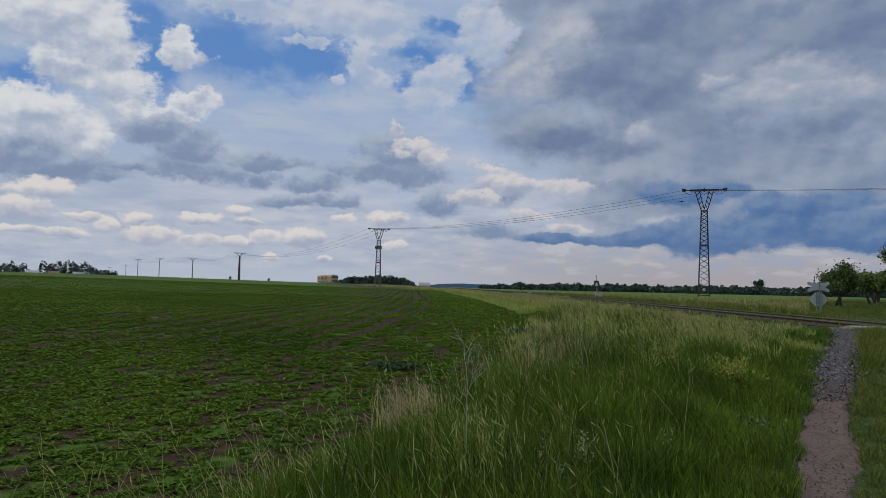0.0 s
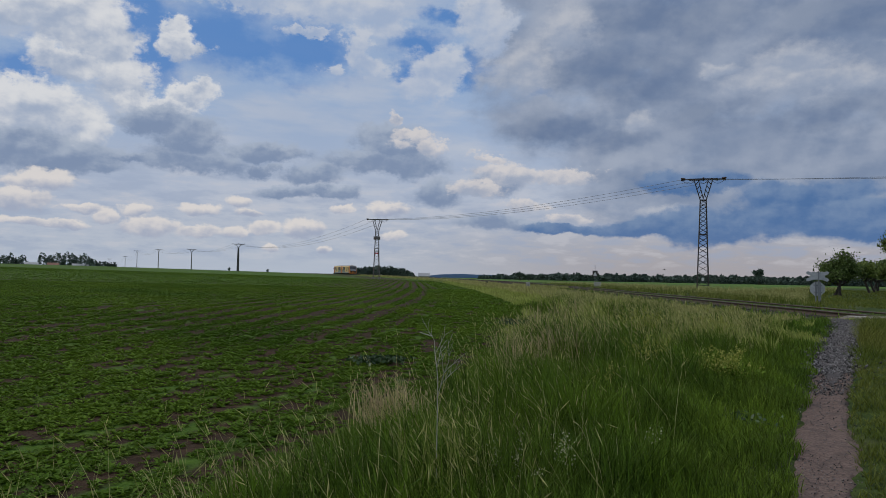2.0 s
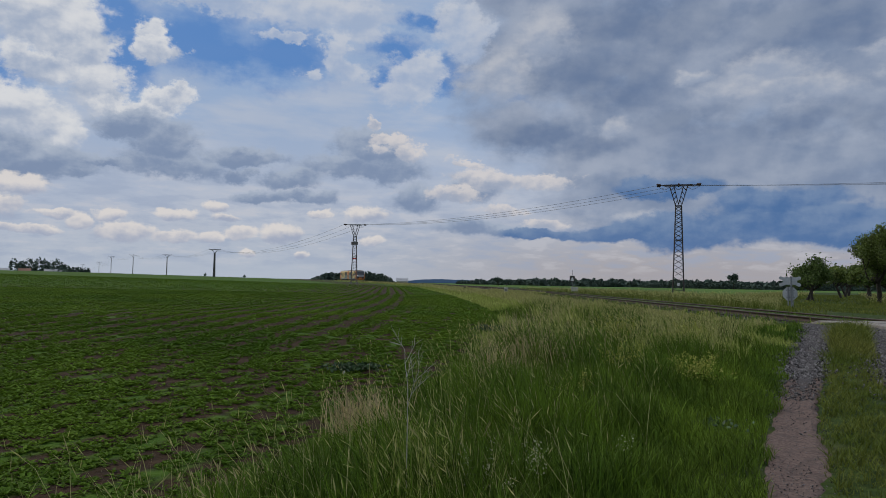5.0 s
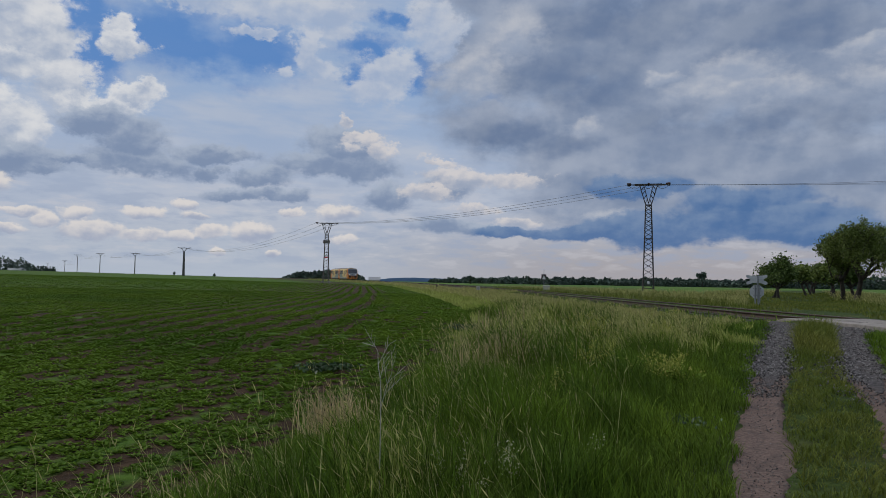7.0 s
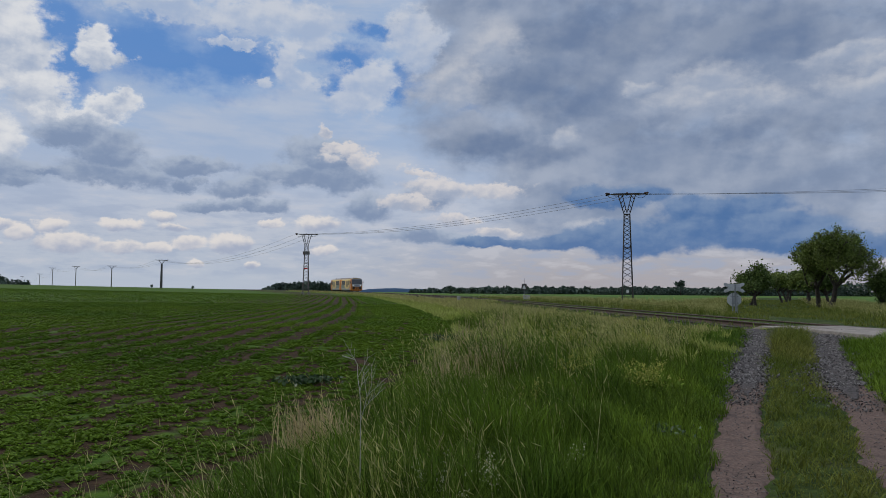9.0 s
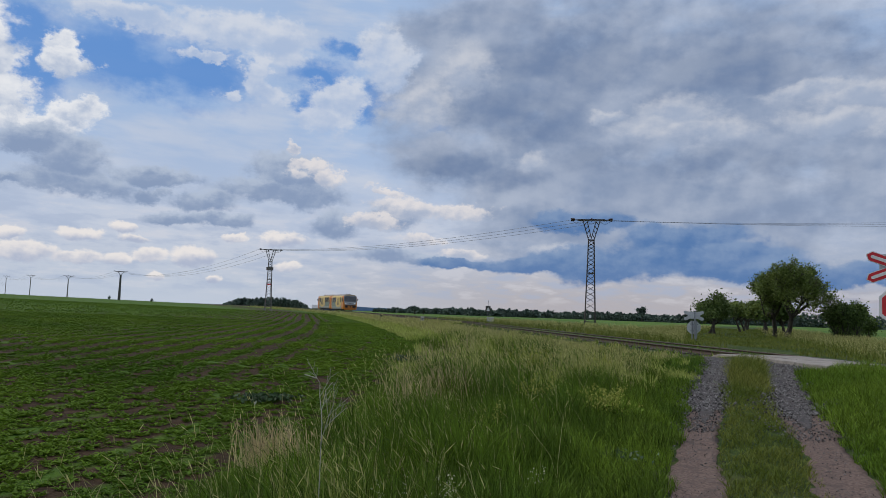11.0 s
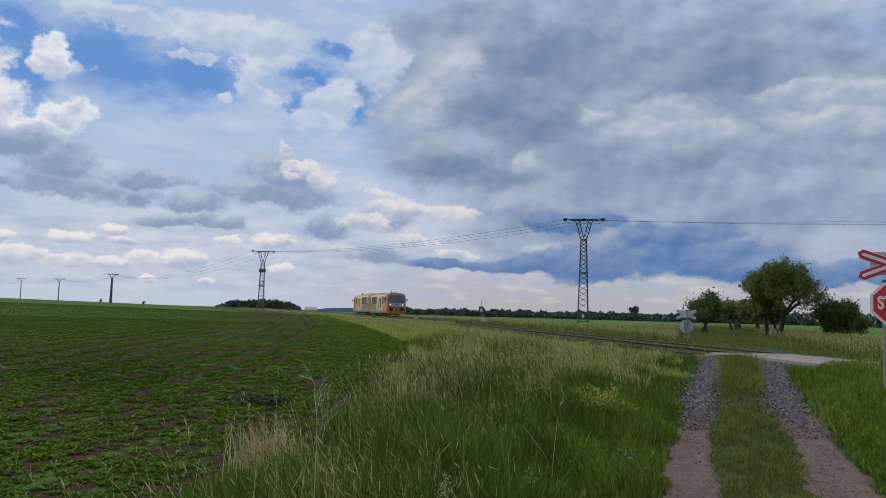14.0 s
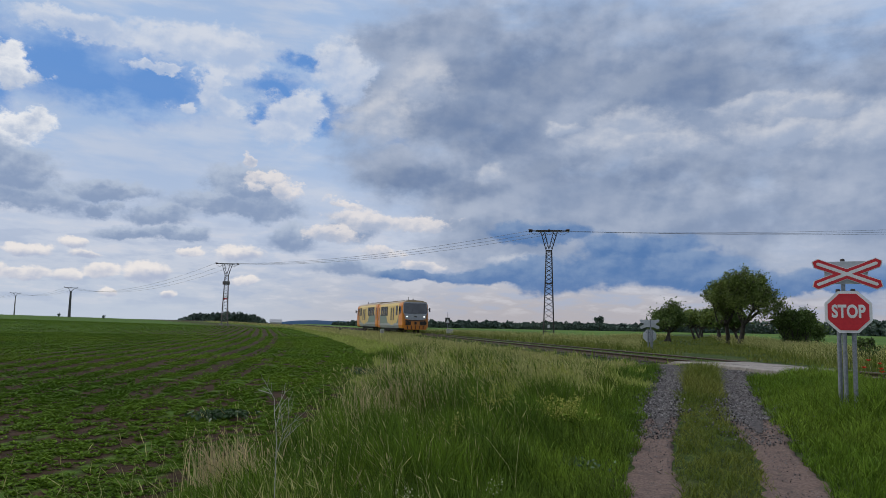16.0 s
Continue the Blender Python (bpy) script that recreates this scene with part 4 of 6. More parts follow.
# ---- the train ----
def livery():
    """Yellow sides with a grey-green sweep below, orange at the ends."""
    m = bpy.data.materials.new("railcar_livery")
    m.use_nodes = True
    nt = m.node_tree
    bsdf = nt.nodes["Principled BSDF"]
    split = nt.nodes.new("ShaderNodeSeparateXYZ")
    nt.links.new(nt.nodes.new("ShaderNodeTexCoord").outputs["Object"], split.inputs[0])
    x, y, z = split.outputs

    def calc(op, a, b=0.0):
        n = nt.nodes.new("ShaderNodeMath")
        n.operation = op
        for v, s in ((a, n.inputs[0]), (b, n.inputs[1])):
            if isinstance(v, (int, float)):
                s.default_value = v
            else:
                nt.links.new(v, s)
        return n.outputs[0]

    def blend(f, p, q):
        n = nt.nodes.new("ShaderNodeMix")
        n.data_type = "RGBA"
        nt.links.new(f, n.inputs[0])
        for v, s in ((p, n.inputs[6]), (q, n.inputs[7])):
            if isinstance(v, tuple):
                s.default_value = (*v, 1)
            else:
                nt.links.new(v, s)
        return n.outputs[2]

    def disc(cy, cz, ry, rz):
        a = calc("DIVIDE", calc("SUBTRACT", y, cy), ry)
        b = calc("DIVIDE", calc("SUBTRACT", z, cz), rz)
        return calc("LESS_THAN", calc("ADD", calc("MULTIPLY", a, a), calc("MULTIPLY", b, b)), 1.0)

    orange, yellow, green, grey = (0.66, 0.22, 0.014), (0.66, 0.47, 0.12), (0.12, 0.19, 0.14), (0.3, 0.33, 0.33)
    low = calc("LESS_THAN", z, 2.0)
    col = blend(calc("MULTIPLY", low, calc("GREATER_THAN", z, -1)), yellow, green)
    col = blend(disc(1.6, 2.6, 3.5, 2.1), col, yellow)
    col = blend(calc("LESS_THAN", z, 0.95), col, grey)
    col = blend(disc(1.6, 2.5, 3.1, 1.75), col, yellow)
    ends = calc("MAXIMUM", calc("GREATER_THAN", y, 5.0), calc("LESS_THAN", y, -5.6))
    col = blend(ends, col, orange)
    col = blend(calc("GREATER_THAN", z, 3.28), col, (0.42, 0.3, 0.16))
    dirt = nt.nodes.new("ShaderNodeTexNoise")
    dirt.inputs["Scale"].default_value = 1.3
    dirt.inputs["Detail"].default_value = 6
    fade = nt.nodes.new("ShaderNodeMapRange")
    nt.links.new(dirt.outputs[0], fade.inputs[0])
    for k, v in zip((1, 2, 3, 4), (0.4, 0.75, 0.0, 0.4)):
        fade.inputs[k].default_value = v
    col = blend(fade.outputs[0], col, (0.22, 0.16, 0.1))
    nt.links.new(col, bsdf.inputs["Base Color"])
    bsdf.inputs["Roughness"].default_value = 0.4
    return m


LIVERY = livery()
ORANGE = material("orange_paint", (0.58, 0.18, 0.012), (0.66, 0.22, 0.02), 3, 0.4, bump=0.03, stain=(0.42, 0.15, 0.03))
TRAIN_GREY = material("grey_front_panel", (0.3, 0.31, 0.33), (0.38, 0.39, 0.41), 4, 0.45, bump=0.02)
TRAIN_DARK = material("grimy_underframe", (0.025, 0.022, 0.02), (0.06, 0.05, 0.045), 6, 0.9)
GLASS = material("dark_tinted_glass", (0.012, 0.014, 0.016), (0.02, 0.022, 0.025), 2, 0.3, bump=0, spec=0.1)
ROOF_TRAIN = material("dirty_roof", (0.2, 0.17, 0.13), (0.3, 0.26, 0.2), 3, 0.8)


def glowing(name, col, strength):
    m = bpy.data.materials.new(name)
    m.use_nodes = True
    b = m.node_tree.nodes["Principled BSDF"]
    b.inputs["Base Color"].default_value = (0.8, 0.8, 0.8, 1)
    b.inputs["Emission Color"].default_value = (*col, 1)
    b.inputs["Emission Strength"].default_value = strength
    return m


SCREEN = material("windscreen_glass", (0.035, 0.038, 0.042), (0.06, 0.064, 0.07), 1.2, 0.12, bump=0, spec=0.9)
HEADLIGHT = glowing("headlight", (1, 0.97, 0.9), 1.1)


def railcar(label, leading):
    """One car of the unit, 14 m long, z = 0 on the railhead, its cab towards +y."""
    car = thing("railcar", pose(0, 0, 0), label, "train car", "cars of the train")
    length, half = 13.9, 1.5
    # body: a rounded section drawn along the car, its cab face raked
    section = [(-1.42, 0.42), (-1.5, 0.75), (-1.5, 2.3), (-1.47, 3.02), (-1.34, 3.36), (-0.9, 3.51), (0, 3.56), (0.9, 3.51), (1.34, 3.36), (1.47, 3.02), (1.5, 2.3), (1.5, 0.75), (1.42, 0.42)]
    bm = bmesh.new()
    rings = []
    for y in (-length / 2, -length / 2 + 0.15, 5.2, length / 2 - 0.12, length / 2):
        shrink = 0.94 if abs(y) == length / 2 else 1.0
        ring = []
        for x, z in section:
            rake = -0.28 * max(0, (z - 1.7) / 1.8) ** 1.2 if y > 6.5 else 0
            ring.append(bm.verts.new((x * shrink, y + rake, z)))
        rings.append(ring)
    for a, b in zip(rings[:-1], rings[1:]):
        for i in range(len(section)):
            j = (i + 1) % len(section)
            bm.faces.new((a[i], a[j], b[j], b[i]))
    bm.faces.new(rings[0])
    bm.faces.new(rings[-1][::-1])
    body = part("body", bm, LIVERY, car)
    front = length / 2

    def pane(name, y, z, wide, high, mat=GLASS, out=0.0):
        for sgn in (-1, 1):
            bm = bmesh.new()
            cube(bm, sgn * (1.497 + out), y, z, 0.03, wide, high, bevel=0.012)
            part(name, bm, mat, body)

    for y in (4.0, -1.4, -2.45, -3.5, -4.55):
        pane("window_frame", y, 2.42, 0.9, 1.1, TRAIN_DARK, 0.0)
        pane("window", y, 2.42, 0.78, 0.98, GLASS, 0.012)
    for y in (1.15, 2.35):
        pane("door_leaf", y, 1.75, 0.98, 2.3, LIVERY, 0.008)
        pane("door_glass", y, 2.05, 0.55, 1.45, GLASS, 0.018)
    pane("window", 5.45, 2.42, 0.5, 0.95)
    pane("cab_door", 6.1, 1.8, 0.62, 2.1, ORANGE, 0.006)
    pane("cab_glass", 6.1, 2.45, 0.42, 0.8, GLASS, 0.016)
    pane("end_door_glass", -6.2, 2.1, 0.4, 1.5)
    # roof gear
    for y, l, h in ((-4.5, 1.6, 0.14), (-1.5, 2.0, 0.16), (2.2, 1.2, 0.12), (4.6, 0.9, 0.12)):
        bm = bmesh.new()
        cube(bm, 0, y, 3.56 + h / 2 - 0.03, 1.0, l, h, bevel=0.04)
        part("roof_box", bm, ROOF_TRAIN, car)
    bm = bmesh.new()
    rod(bm, (0.45, 5.2, 3.5), (0.45, 5.2, 3.95), 0.025, n=8)
    part("aerial", bm, STEEL_DARK, car)
    bm = bmesh.new()
    rod(bm, (-0.5, 3.6, 3.5), (-0.5, 3.6, 3.85), 0.06, n=8)
    part("exhaust", bm, STEEL_DARK, car)
    # underframe and bogies
    bm = bmesh.new()
    cube(bm, 0, 0.2, 0.42, 2.5, 7.4, 0.5, bevel=0.05)
    part("underframe", bm, TRAIN_DARK, car, "grimy equipment boxes under the floor")
    for y in (-4.4, 4.4):
        bm = bmesh.new()
        for sgn in (-1, 1):
            cube(bm, sgn * 1.05, y, 0.45, 0.16, 2.6, 0.28, bevel=0.04)
        bogie = part("bogie", bm, TRAIN_DARK, car)
        for dy in (-0.95, 0.95):
            for sgn in (-1, 1):
                bm = bmesh.new()
                rod(bm, (sgn * 0.68, y + dy, 0.42), (sgn * 0.81, y + dy, 0.42), 0.42, n=20)
                part("wheel", bm, RAIL_STEEL, bogie)
    # cab front
    face = front - 0.02
    bm = bmesh.new()
    slab(bm, [(-1.2, 2.03), (1.2, 2.03), (1.34, 2.2), (1.29, 3.14), (1.2, 3.22), (-1.2, 3.22), (-1.29, 3.14), (-1.34, 2.2)], 0.06)
    bmesh.ops.transform(bm, matrix=pose(0, face + 0.0, 0) @ pose(0, 0, 2.0, 11) @ pose(0, 0, -2.0), verts=bm.verts)
    rim = bmesh.new()
    slab(rim, [(-1.3, 1.97), (1.3, 1.97), (1.4, 2.2), (1.36, 3.24), (1.2, 3.34), (-1.2, 3.34), (-1.36, 3.24), (-1.4, 2.2)], 0.05)
    bmesh.ops.transform(rim, matrix=pose(0, face - 0.012, 0) @ pose(0, 0, 2.0, 11) @ pose(0, 0, -2.0), verts=rim.verts)
    part("windscreen_surround", rim, TRAIN_GREY, car, "pale grey surround of the windscreen")
    screen = part("windscreen", bm, SCREEN, car, "wide dark grey windscreen")
    for sgn in (-1, 1):
        bm = bmesh.new()
        beam(bm, (sgn * 0.55, face + 0.05, 2.04), (sgn * 0.25, face - 0.06, 2.62), 0.03)
        part("wiper", bm, TRAIN_DARK, screen)
    bm = bmesh.new()
    slab(bm, [(-1.26, 1.98), (1.26, 1.98), (1.2, 1.5), (0.8, 1.36), (-0.8, 1.36), (-1.2, 1.5)], 0.07)
    bmesh.ops.transform(bm, matrix=pose(0, face - 0.03, 0), verts=bm.verts)
    panel = part("front_panel", bm, TRAIN_GREY, car, "grey lamp panel below the windscreen")
    for sgn in (-1, 1):
        bm = bmesh.new()
        rod(bm, (sgn * 0.98, face, 1.72), (sgn * 0.98, face + 0.07, 1.72), 0.08, n=16)
        part("headlight", bm, HEADLIGHT if leading else TRAIN_GREY, panel, "bright round headlight")
        bm = bmesh.new()
        rod(bm, (sgn * 0.95, face - 0.05, 1.0), (sgn * 0.95, face + 0.45, 1.0), 0.09, n=12)
        rod(bm, (sgn * 0.95, face + 0.42, 1.0), (sgn * 0.95, face + 0.5, 1.0), 0.22, n=16)
        part("buffer", bm, TRAIN_DARK, car)
        bm = bmesh.new()
        cube(bm, sgn * 0.82, face + 0.03, 0.98, 0.62, 0.05, 0.42, bevel=0.015)
        part("step_recess", bm, TRAIN_DARK, car)
        bm = bmesh.new()
        beam(bm, (sgn * 1.48, face - 0.55, 2.55), (sgn * 1.72, face - 0.45, 2.55), 0.04)
        cube(bm, sgn * 1.74, face - 0.42, 2.5, 0.16, 0.08, 0.42, bevel=0.02)
        part("mirror", bm, TRAIN_DARK, car, "black wing mirror")
    bm = bmesh.new()
    rod(bm, (0, face - 0.35, 3.4), (0, face - 0.27, 3.4), 0.11, n=14)
    part("top_lamp", bm, HEADLIGHT if leading else TRAIN_GREY, car, "lamp over the windscreen")
    bm = bmesh.new()
    cube(bm, 0, face + 0.06, 1.72, 0.3, 0.02, 0.12, bevel=0.005)
    part("emblem", bm, TRAIN_DARK, panel, "small dark emblem plate")
    bm = bmesh.new()
    cube(bm, 0, face - 0.05, 0.5, 2.5, 0.16, 0.46, bevel=0.04)
    part("plough", bm, ORANGE, car, "orange snow plough")
    bm = bmesh.new()
    cube(bm, 0, face + 0.02, 1.27, 2.3, 0.05, 0.1, bevel=0.01)
    part("step_bar", bm, TRAIN_DARK, car, "dark grimy step bar")
    for k in range(5):
        bm = bmesh.new()
        cube(bm, -0.9 + 0.45 * k, face + 0.045, 0.52, 0.09, 0.03, 0.4, bevel=0.008)
        part("plough_rib", bm, TRAIN_DARK, car)
    bm = bmesh.new()
    cube(bm, 0, face + 0.1, 1.0, 0.2, 0.3, 0.3, bevel=0.03)
    part("coupler", bm, TRAIN_DARK, car)
    return car


FRONT_CAR = railcar("yellow and orange railcar with a lit cab end leading", True)
REAR_CAR = railcar("yellow and orange trailing railcar with a grey-green sweep", False)


# ---- trees and far woods ----
def leaf_mesh(name, centres, size, mat, rng, stretch=1.6):
    """Many small leaves, each a folded diamond, at the given places."""
    n = len(centres)
    size = size * rng.uniform(0.6, 1.3, n)
    a = rng.normal(size=(n, 3))
    a /= np.linalg.norm(a, axis=1)[:, None]
    b = np.cross(a, rng.normal(size=(n, 3)))
    b /= np.linalg.norm(b, axis=1)[:, None]
    c = np.cross(a, b)
    s = size[:, None]
    v = np.stack([centres - a * s * stretch / 2, centres + b * s / 2 + c * s * 0.12, centres + a * s * stretch / 2, centres - b * s / 2 + c * s * 0.12], 1).reshape(-1, 3)
    i = np.arange(n)[:, None] * 4
    return raw_mesh(name, v, [np.concatenate([i + [0, 1, 2], i + [0, 2, 3]])], mat)


def limbs(rng, base, high, spread, trunk_r, forks, levels=3):
    """A skeleton of tapered limbs: bars (a, b, radius a, radius b) and the twigs' ends."""
    bars, tips = [], []

    def grow(p, d, length, r, level):
        steps = 3
        for k in range(steps):
            d2 = (d + Vector(rng.normal(0, 0.16, 3))).normalized()
            q = p + d2 * length / steps
            bars.append((p.copy(), q.copy(), r * (1 - 0.22 * k / steps), r * (1 - 0.22 * (k + 1) / steps)))
            if level >= 2:
                tips.append((q.copy(), level))
            p, d = q, d2
        if level < levels:
            for k in range(forks if level else forks + 2):
                turn = 2 * math.pi * (k + rng.uniform(0, 0.7)) / (forks + (0 if level else 2))
                out = Vector((math.cos(turn), math.sin(turn), rng.uniform(0.1, 0.9) / spread)).normalized()
                grow(p, (d * 0.45 + out).normalized(), length * rng.uniform(0.6, 0.85), r * 0.6, level + 1)
        else:
            tips.append((p.copy(), level + 1))

    grow(Vector(base), Vector((0, 0, 1)), high, trunk_r, 0)
    return bars, tips


def tree(x, y, label, category, seed, total, wide, trunk_high, trunk_r, leaves, leaf, mat, stems=1, spread=1.0, sink=0.0, name="tree", droop=0.0, levels=3, loose=0.075):
    """Tapered trunk with limbs and a crown of many small leaves with gaps, fitted to a total height and width."""
    rng = np.random.default_rng(seed)
    s = thing(name, pose(x, y, z_at(x, y) - sink), label, category)
    bars, tips = [], []
    for k in range(stems):
        turn = 2 * math.pi * k / max(stems, 1) + seed
        b, t = limbs(rng, (math.cos(turn) * 0.35 * (stems > 1), math.sin(turn) * 0.35 * (stems > 1), -0.2), trunk_high, spread, trunk_r, 3, levels)
        bars.append(b)
        tips += t
    pts = np.array([p for p, _ in tips])
    top, reach = pts[:, 2].max(), np.percentile(np.hypot(pts[:, 0], pts[:, 1]), 96)
    kz, kx = (total - 0.25) / top, wide / 2 / (reach + 0.3)
    fit = np.array([kx, kx, kz])
    for stem in bars:
        bm = bmesh.new()
        for a, b, ra, rb in stem:
            rod(bm, Vector(np.array(a) * fit), Vector(np.array(b) * fit), ra, max(rb, 0.008), n=7 if ra > 0.05 else 4)
        part("trunk" if stems == 1 else "stem", bm, BARK, s, "dark forked trunk and limbs" if stems == 1 else "")
    if name == "bush":
        pts = np.concatenate([pts, [b for stem in bars for _, b, _, _ in stem], [a.lerp(b, 0.5) for stem in bars for a, b, _, _ in stem]])
    pts = pts * fit
    pick = rng.integers(0, len(pts), leaves)
    spots = pts[pick] + np.clip(rng.normal(0, 1, (leaves, 3)), -1.7, 1.7) * np.array([loose, loose, loose * 0.7]) * wide * rng.uniform(0.3, 1.25, (leaves, 1))
    spots[:, 2] -= droop * rng.uniform(0, 1, leaves) ** 2 * np.hypot(spots[:, 0], spots[:, 1]) * 0.9
    spots = spots[spots[:, 2] > (1.0 if droop else 0.15)]
    crown = new("crown", leaf_mesh("crown", spots, leaf, mat, rng))
    crown.parent = s
    return s


tree(27.6, 43.0, "round-crowned fruit tree in full leaf beside the grassy lane", "tree", 3, 5.25, 7.2, 0.7, 0.17, 24000, 0.072, LEAF, spread=1.15, droop=0.45, levels=4, loose=0.03)
tree(28.4, 45.0, "dark-trunked fruit tree in leaf behind its neighbour", "tree", 8, 4.3, 5.0, 0.8, 0.16, 11000, 0.075, LEAF, levels=4, loose=0.04)
tree(30.1, 40.4, "dense dark elder bush in the grass", "bush", 5, 2.7, 3.5, 0.3, 0.05, 15000, 0.085, LEAF_DARK, stems=6, spread=0.6, name="bush", loose=0.05)
tree(33.0, 43.5, "low dark bush at the field side", "bush", 15, 1.9, 3.4, 0.25, 0.05, 4000, 0.11, LEAF_DARK, stems=4, spread=0.8, name="bush")
tree(28.5, 53.7, "small thorny tree with a ragged dark crown", "tree", 11, 3.35, 4.6, 0.6, 0.13, 10000, 0.095, LEAF_DARK, stems=2)
for k, (x, y, h, w) in enumerate([(36.5, 59, 3.3, 4.0), (40.5, 66, 3.2, 4.2), (41.5, 72, 3.2, 4.5), (46.0, 79, 3.4, 4.6), (50.0, 86, 3.5, 5.0), (54.0, 92, 3.6, 5.0), (60.0, 102, 3.7, 5.4), (33.5, 52.0, 2.8, 3.4)]):
    tree(x, y, "low fruit tree of the avenue with a dark full crown", "tree", 20 + k, h, w, 0.9, 0.13, 2600, 0.17, LEAF_DARK if k % 2 else LEAF)
for k, (x, y) in enumerate([(19.5, 22.5), (21.5, 21.0), (23.8, 25.5), (17.9, 20.6)]):
    tree(x, y, "knee-high young elder shoots in the grass", "shrub", 40 + k, (1.0, 1.2, 0.8, 0.7)[k], 0.9, 0.25, 0.02, 420, 0.09, LEAF_DARK, stems=3, name="shrub")


def far_trees(name, label, spots, mat, seed, leaf_share=0.16, per=110):
    """A belt of trees too far to count: crowns of coarse leaf clumps. spots: x, y, base, top, width."""
    rng = np.random.default_rng(seed)
    out, sizes = [], []
    for x, y, base, top, wide in spots:
        high = top - base
        d = rng.normal(size=(per, 3))
        d /= np.linalg.norm(d, axis=1)[:, None]
        d *= rng.uniform(0.35, 1.0, (per, 1)) ** 0.5
        d[:, 2] = np.where(d[:, 2] < -0.6, -0.6, d[:, 2])
        out.append(np.array([x, y, base + high * 0.52]) + d * np.array([wide / 2, wide / 2, high * 0.5]))
    pts = np.concatenate(out)
    size = leaf_share * float(np.mean([s[4] for s in spots]))
    ob = new(name, leaf_mesh(name, pts, size * 1.6, mat, rng, 1.3))
    return tagged(ob, label, "woods", kind="stuff")


def polar(az, r):
    return r * math.sin(radians(az)), r * math.cos(radians(az))


def woods():
    rng = random.Random(4)
    # the long wood beyond the meadow
    spots = []
    az = 3.0
    while az < 46:
        r = 520 + 60 * math.sin(az * 0.4)
        x, y = polar(az, r + rng.uniform(-12, 12))
        top = 1.65 + r * math.tan(radians(lerp(az, [3, 8, 14, 22, 28, 33, 46], [0.25, 0.38, 0.45, 0.5, 0.4, 0.75, 0.95]) + rng.uniform(-0.1, 0.09)))
        spots.append((x, y, -1.5, top, rng.uniform(6, 10)))
        az += rng.uniform(0.22, 0.42)
    far_trees("far_wood", "long dark belt of woodland behind the meadow", spots, LEAF_HAZED, 1, 0.13, 150)
    # the taller hedge in front of it
    spots = []
    for k in range(70):
        az = 17 + k * 0.19
        x, y = polar(az, 470 + rng.uniform(-6, 6))
        spots.append((x, y, -0.5, 1.65 + 470 * math.tan(radians(0.28 + rng.uniform(-0.05, 0.08))), rng.uniform(3, 5)))
    far_trees("far_hedge", "low dark hedge at the meadow's far side", spots, LEAF_HAZED, 2, 0.15, 110)
    # the copse on the line behind the far pylon
    spots = []
    az = -8.3
    while az < -2.3:
        x, y = polar(az, 455 + rng.uniform(-10, 10))
        el = lerp(az, [-8.3, -7.9, -7.2, -6.0, -4.6, -3.2, -2.3], [0.2, 0.4, 0.6, 0.62, 0.75, 0.6, 0.25]) + rng.uniform(-0.08, 0.08)
        spots.append((x, y, -2.0, 1.65 + 455 * math.tan(radians(el)), rng.uniform(5, 8)))
        az += rng.uniform(0.16, 0.3)
    far_trees("copse", "dark copse of broadleaf trees by the railway", spots, LEAF_HAZED, 3, 0.13, 170)
    # trees round the farm on the crest
    spots = []
    for k in range(26):
        az = -31.5 + 6.3 * (k + rng.uniform(0, 0.8)) / 26
        if -29.6 < az < -28.8:
            continue
        x, y = polar(az, 520 + rng.uniform(-20, 20))
        spots.append((x, y, -3.0, 1.65 + 520 * math.tan(radians(lerp(az, [-31.5, -28.5, -26.5, -25.6, -25], [0.95, 1.05, 1.2, 1.05, 0.65]) + rng.uniform(-0.22, 0.15))), rng.uniform(5, 8)))
    for k in range(6):
        x, y = polar(-25.2 + k * 0.24, 540)
        spots.append((x, y, -3.0, 1.65 + 540 * math.tan(radians(0.66 - 0.012 * k + rng.uniform(-0.06, 0.06))), rng.uniform(3, 4)))
    far_trees("farm_trees", "clump of trees round the farm behind the crest", spots, LEAF_HAZED, 4, 0.12, 200)


woods()


def lone_tree(az, r, el_top, wide, seed, label):
    x, y = polar(az, r)
    g = z_at(x, y)
    tree(x, y, label, "tree", seed, 1.65 + r * math.tan(radians(el_top)) - g, wide, 2.0, 0.25, 1500, wide * 0.06, LEAF_HAZED)


lone_tree(23.15, 420, 1.02, 8.0, 61, "single round tree standing above the far hedge")
lone_tree(5.95, 300, 0.52, 4.6, 62, "single small dark tree on the plain")
lone_tree(6.6, 330, 0.35, 4.0, 63, "low dark tree beside a post on the plain")
lone_tree(-3.1, 240, 0.25, 2.6, 64, "small dark bush on the railway bank")
for k, (az, r, e) in enumerate([(-13.4, 225, 0.42), (-16.2, 222, 0.5)]):
    x, y = polar(az, r)
    tree(x, y, "small dark bush on the field crest", "bush", 70 + k, 1.65 + r * math.tan(radians(e)) - z_at(x, y) - 0.05, 1.4, 0.2, 0.04, 260, 0.16, LEAF_HAZED, stems=1, name="bush")


